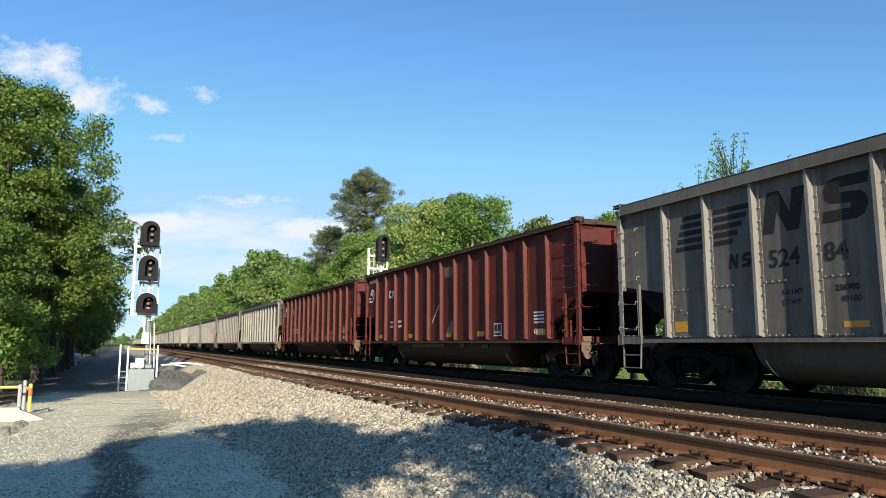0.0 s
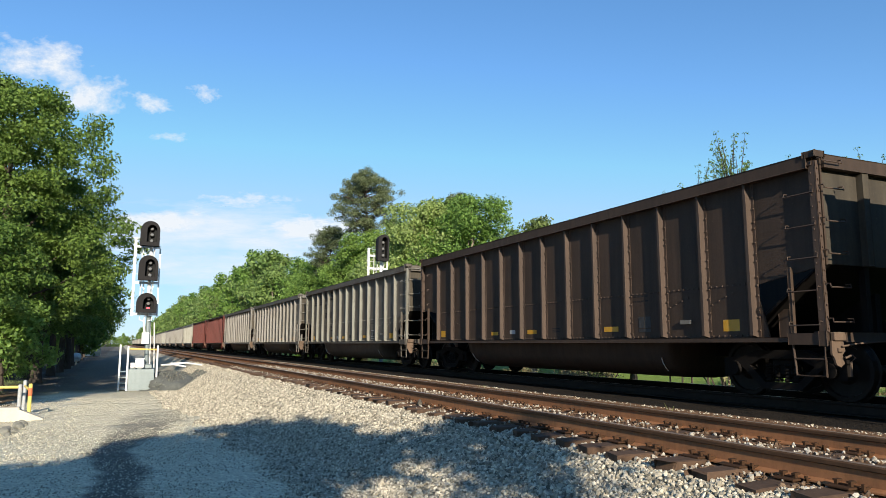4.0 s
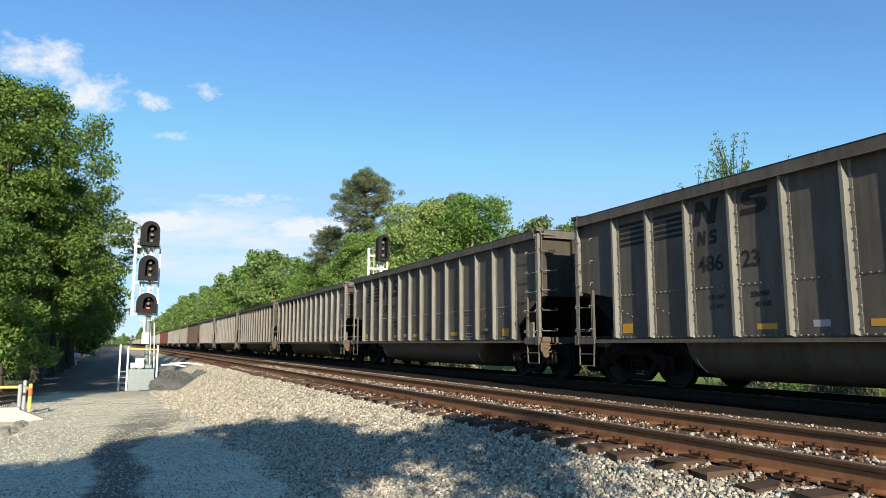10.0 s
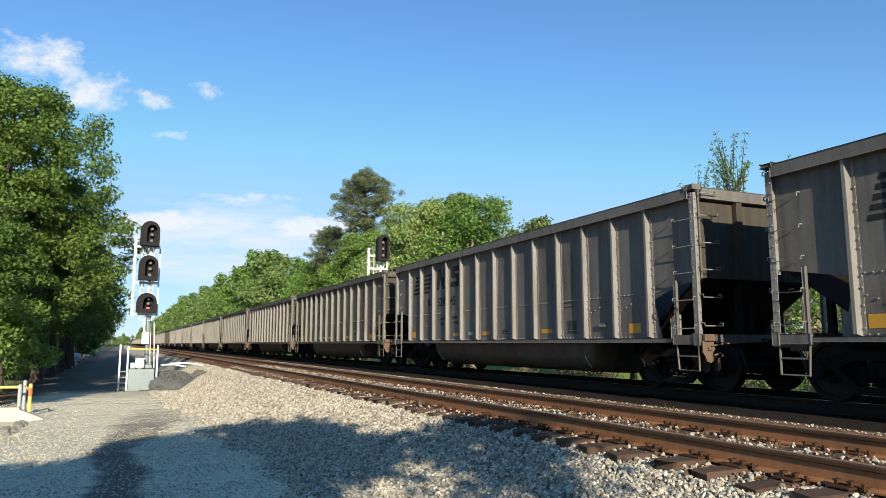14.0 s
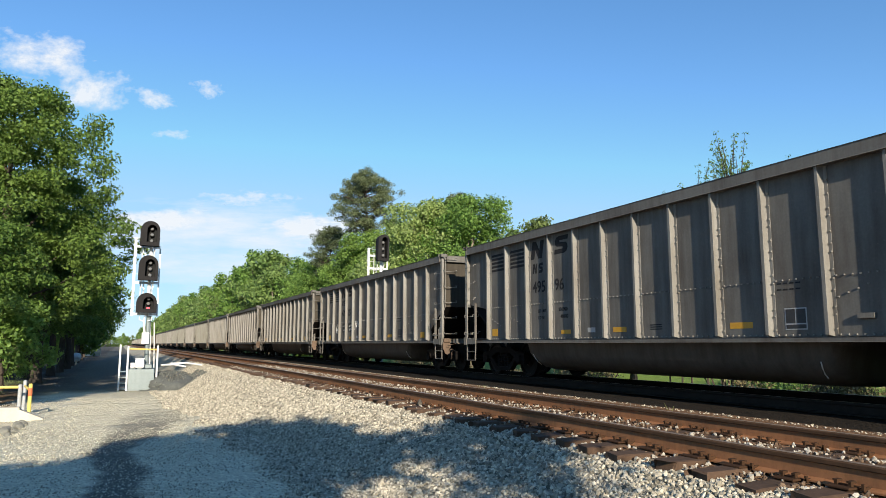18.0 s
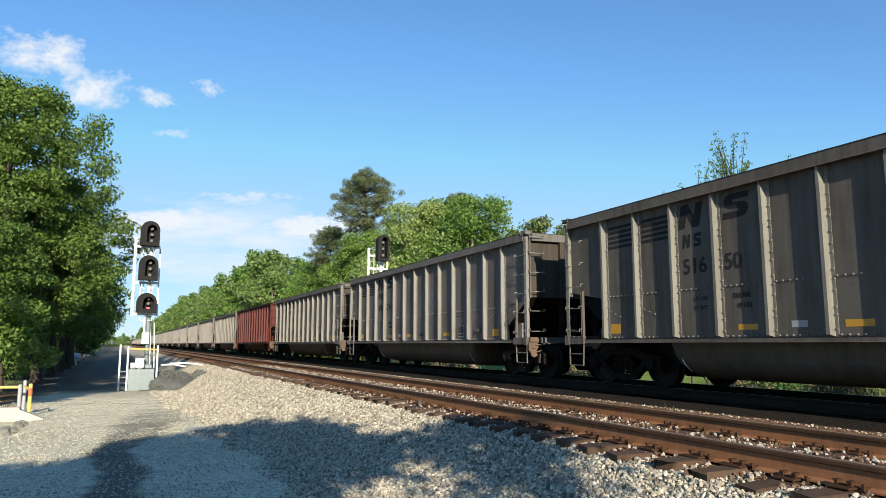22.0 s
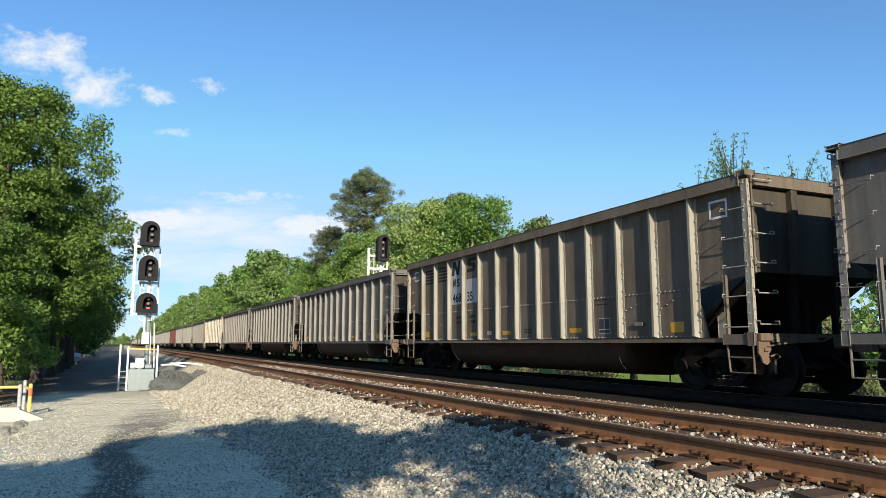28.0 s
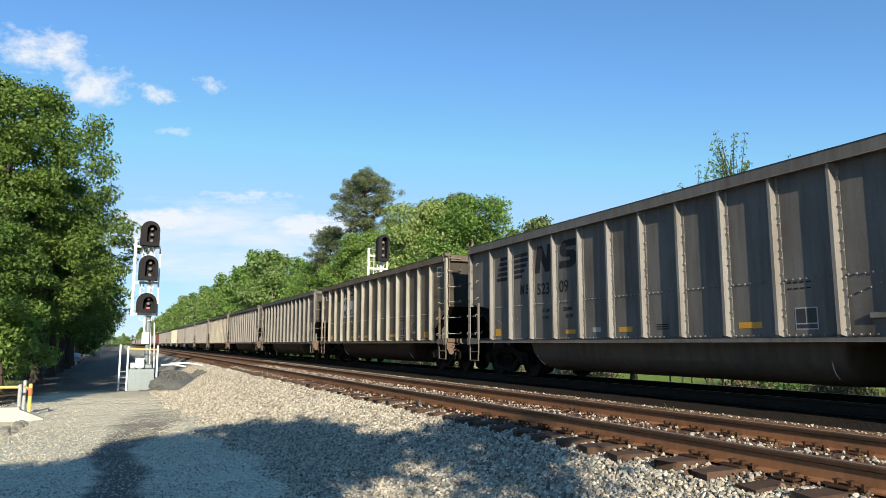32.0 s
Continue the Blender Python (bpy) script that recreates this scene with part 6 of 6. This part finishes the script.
def cloud_material(name, seed, stretch, low, high, whiteness, reach):
    """Vapour whose sunlight is a glow of its own: torn by noise, thinning to nothing at the rim of its sheet."""
    m, nodes, links, bsdf = shader(name)
    tc = nodes.new("ShaderNodeTexCoord")
    mp = nodes.new("ShaderNodeMapping")
    mp.inputs["Scale"].default_value, mp.inputs["Location"].default_value = (*stretch, 1), (seed, seed * 0.7, 0)
    links.new(tc.outputs["Generated"], mp.inputs[0])
    n = noise_tex(nodes, links, mp.outputs[0], 1.0, 9, 0.62)
    sub = nodes.new("ShaderNodeVectorMath")
    sub.operation = "SUBTRACT"
    sub.inputs[1].default_value = (0.5, 0.5, 0.0)
    links.new(tc.outputs["Generated"], sub.inputs[0])
    flat = nodes.new("ShaderNodeVectorMath")
    flat.operation = "MULTIPLY"
    flat.inputs[1].default_value = (1, 1, 0)
    links.new(sub.outputs[0], flat.inputs[0])
    length = nodes.new("ShaderNodeVectorMath")
    length.operation = "LENGTH"
    links.new(flat.outputs[0], length.inputs[0])
    rim = nodes.new("ShaderNodeMapRange")
    rim.inputs[1].default_value, rim.inputs[2].default_value, rim.inputs[3].default_value, rim.inputs[4].default_value = reach, 0.5, 0.0, 0.42
    links.new(length.outputs["Value"], rim.inputs[0])
    less = nodes.new("ShaderNodeMath")
    less.operation = "SUBTRACT"
    links.new(n, less.inputs[0])
    links.new(rim.outputs[0], less.inputs[1])
    dens = nodes.new("ShaderNodeMapRange")
    dens.inputs[1].default_value, dens.inputs[2].default_value, dens.inputs[4].default_value = low, high, whiteness
    links.new(less.outputs[0], dens.inputs[0])
    em, tr, mix = nodes.new("ShaderNodeEmission"), nodes.new("ShaderNodeBsdfTransparent"), nodes.new("ShaderNodeMixShader")
    em.inputs[0].default_value, em.inputs[1].default_value = (0.93, 0.96, 1.0, 1), 0.6
    links.new(dens.outputs[0], mix.inputs[0])
    links.new(tr.outputs[0], mix.inputs[1])
    links.new(em.outputs[0], mix.inputs[2])
    links.new(mix.outputs[0], nodes["Material Output"].inputs[0])
    return m


def sky_spot(px, py, dist):
    """A place far out, named by its degrees right of and above the line of sight."""
    return VIEW @ Vector((dist * math.tan(radians(px)), dist * math.tan(radians(py)), -dist))


CLOUDS = []


def cloud(h, v, wide, tall, material, drift, roll=0.0, dist=3600.0):
    w, t = dist * math.tan(radians(wide)), dist * math.tan(radians(tall))
    n = 6
    verts = [(w * (i / n - 0.5), t * (j / n - 0.5), 0) for j in range(n + 1) for i in range(n + 1)]
    faces = [(j * (n + 1) + i, j * (n + 1) + i + 1, (j + 1) * (n + 1) + i + 1, (j + 1) * (n + 1) + i) for j in range(n) for i in range(n)]
    ob = tagged(new("cloud", raw_mesh("cloud", verts, faces, material)), "thin white sunlit cloud in a blue sky", "cloud", "clouds", "structure")
    turn = VIEW.to_quaternion().to_matrix().to_4x4() @ pose(0, 0, 0, 0, 0, roll)
    a, b = sky_spot(h, v, dist), sky_spot(h + drift[0], v + drift[1], dist)
    CLOUDS.append((ob, Matrix.Translation(a) @ turn, Matrix.Translation(b) @ turn))
    ob.matrix_basis = CLOUDS[-1][1]


cloud(-30.2, 14.9, 12.0, 5.4, cloud_material("cloud_puffs", 3.1, (4.2, 3.2), 0.24, 0.52, 0.95, 0.14), (0.35, 0.9), -6, 3600.0)
cloud(-26.6, 12.3, 9.8, 5.8, cloud_material("cloud_torn", 7.7, (4.4, 3.4), 0.27, 0.56, 0.9, 0.1), (0.45, 0.8), 10, 3640.0)
cloud(-22.6, 11.6, 5.0, 2.2, cloud_material("cloud_tail", 2.2, (3.6, 2.4), 0.2, 0.5, 0.8, 0.08), (0.45, 0.8), -14, 3680.0)
cloud(-18.8, 12.4, 4.6, 2.6, cloud_material("cloud_wisp", 1.4, (4.5, 3.2), 0.26, 0.6, 0.75, 0.05), (0.5, 0.75), -10, 3720.0)
cloud(-21.4, 9.1, 4.6, 1.5, cloud_material("cloud_thread", 5.2, (4.0, 2.2), 0.26, 0.6, 0.65, 0.06), (0.4, 0.5), 0.0, 3760.0)
cloud(-18.0, 0.0, 27.0, 12.0, cloud_material("cloud_veil", 9.3, (3.6, 7.0), 0.28, 0.66, 0.75, 0.2), (0.1, 0.3), 0.0, 3800.0)
cloud(-22.2, 2.3, 11.0, 2.4, cloud_material("cloud_bank", 4.6, (6.0, 2.6), 0.2, 0.48, 0.85, 0.16), (0.15, 0.3), 0.0, 3550.0)
cloud(-10.2, 1.6, 13.0, 3.4, cloud_material("cloud_rows", 6.9, (6.0, 5.0), 0.22, 0.48, 0.85, 0.16), (0.15, 0.3), 2.0, 3500.0)
cloud(-16.0, 3.9, 16.0, 2.2, cloud_material("cloud_flecks", 8.3, (12.0, 3.5), 0.4, 0.62, 0.6, 0.2), (0.15, 0.35), 0.0, 3450.0)


def motions():
    """The train rolls away along the far track, its wheels turning."""
    for k, car in CARS.items():
        walk(car, [(t, pose(FAR, car_place(k, t), 0)) for t in range(0, 33, 4)])
    for ob, a, b in CLOUDS:
        walk(ob, [(0.0, a), (32.0, b)])
    wheels = [o for o in scene.objects if o.name.split(".")[0] == "wheelset"]
    rows = []
    for i in range(0, 961):
        t = i / FPS
        rows.append((t, pose(0, 0, 0, math.degrees(-rolled(t) * PITCH / 0.457) % 360.0)))
    walk(wheels[0], rows)
    turning = wheels[0].animation_data
    for w in wheels[1:]:
        w.rotation_mode = "QUATERNION"
        w.animation_data_create().action = turning.action
        w.animation_data.action_slot = turning.action_slot


motions()
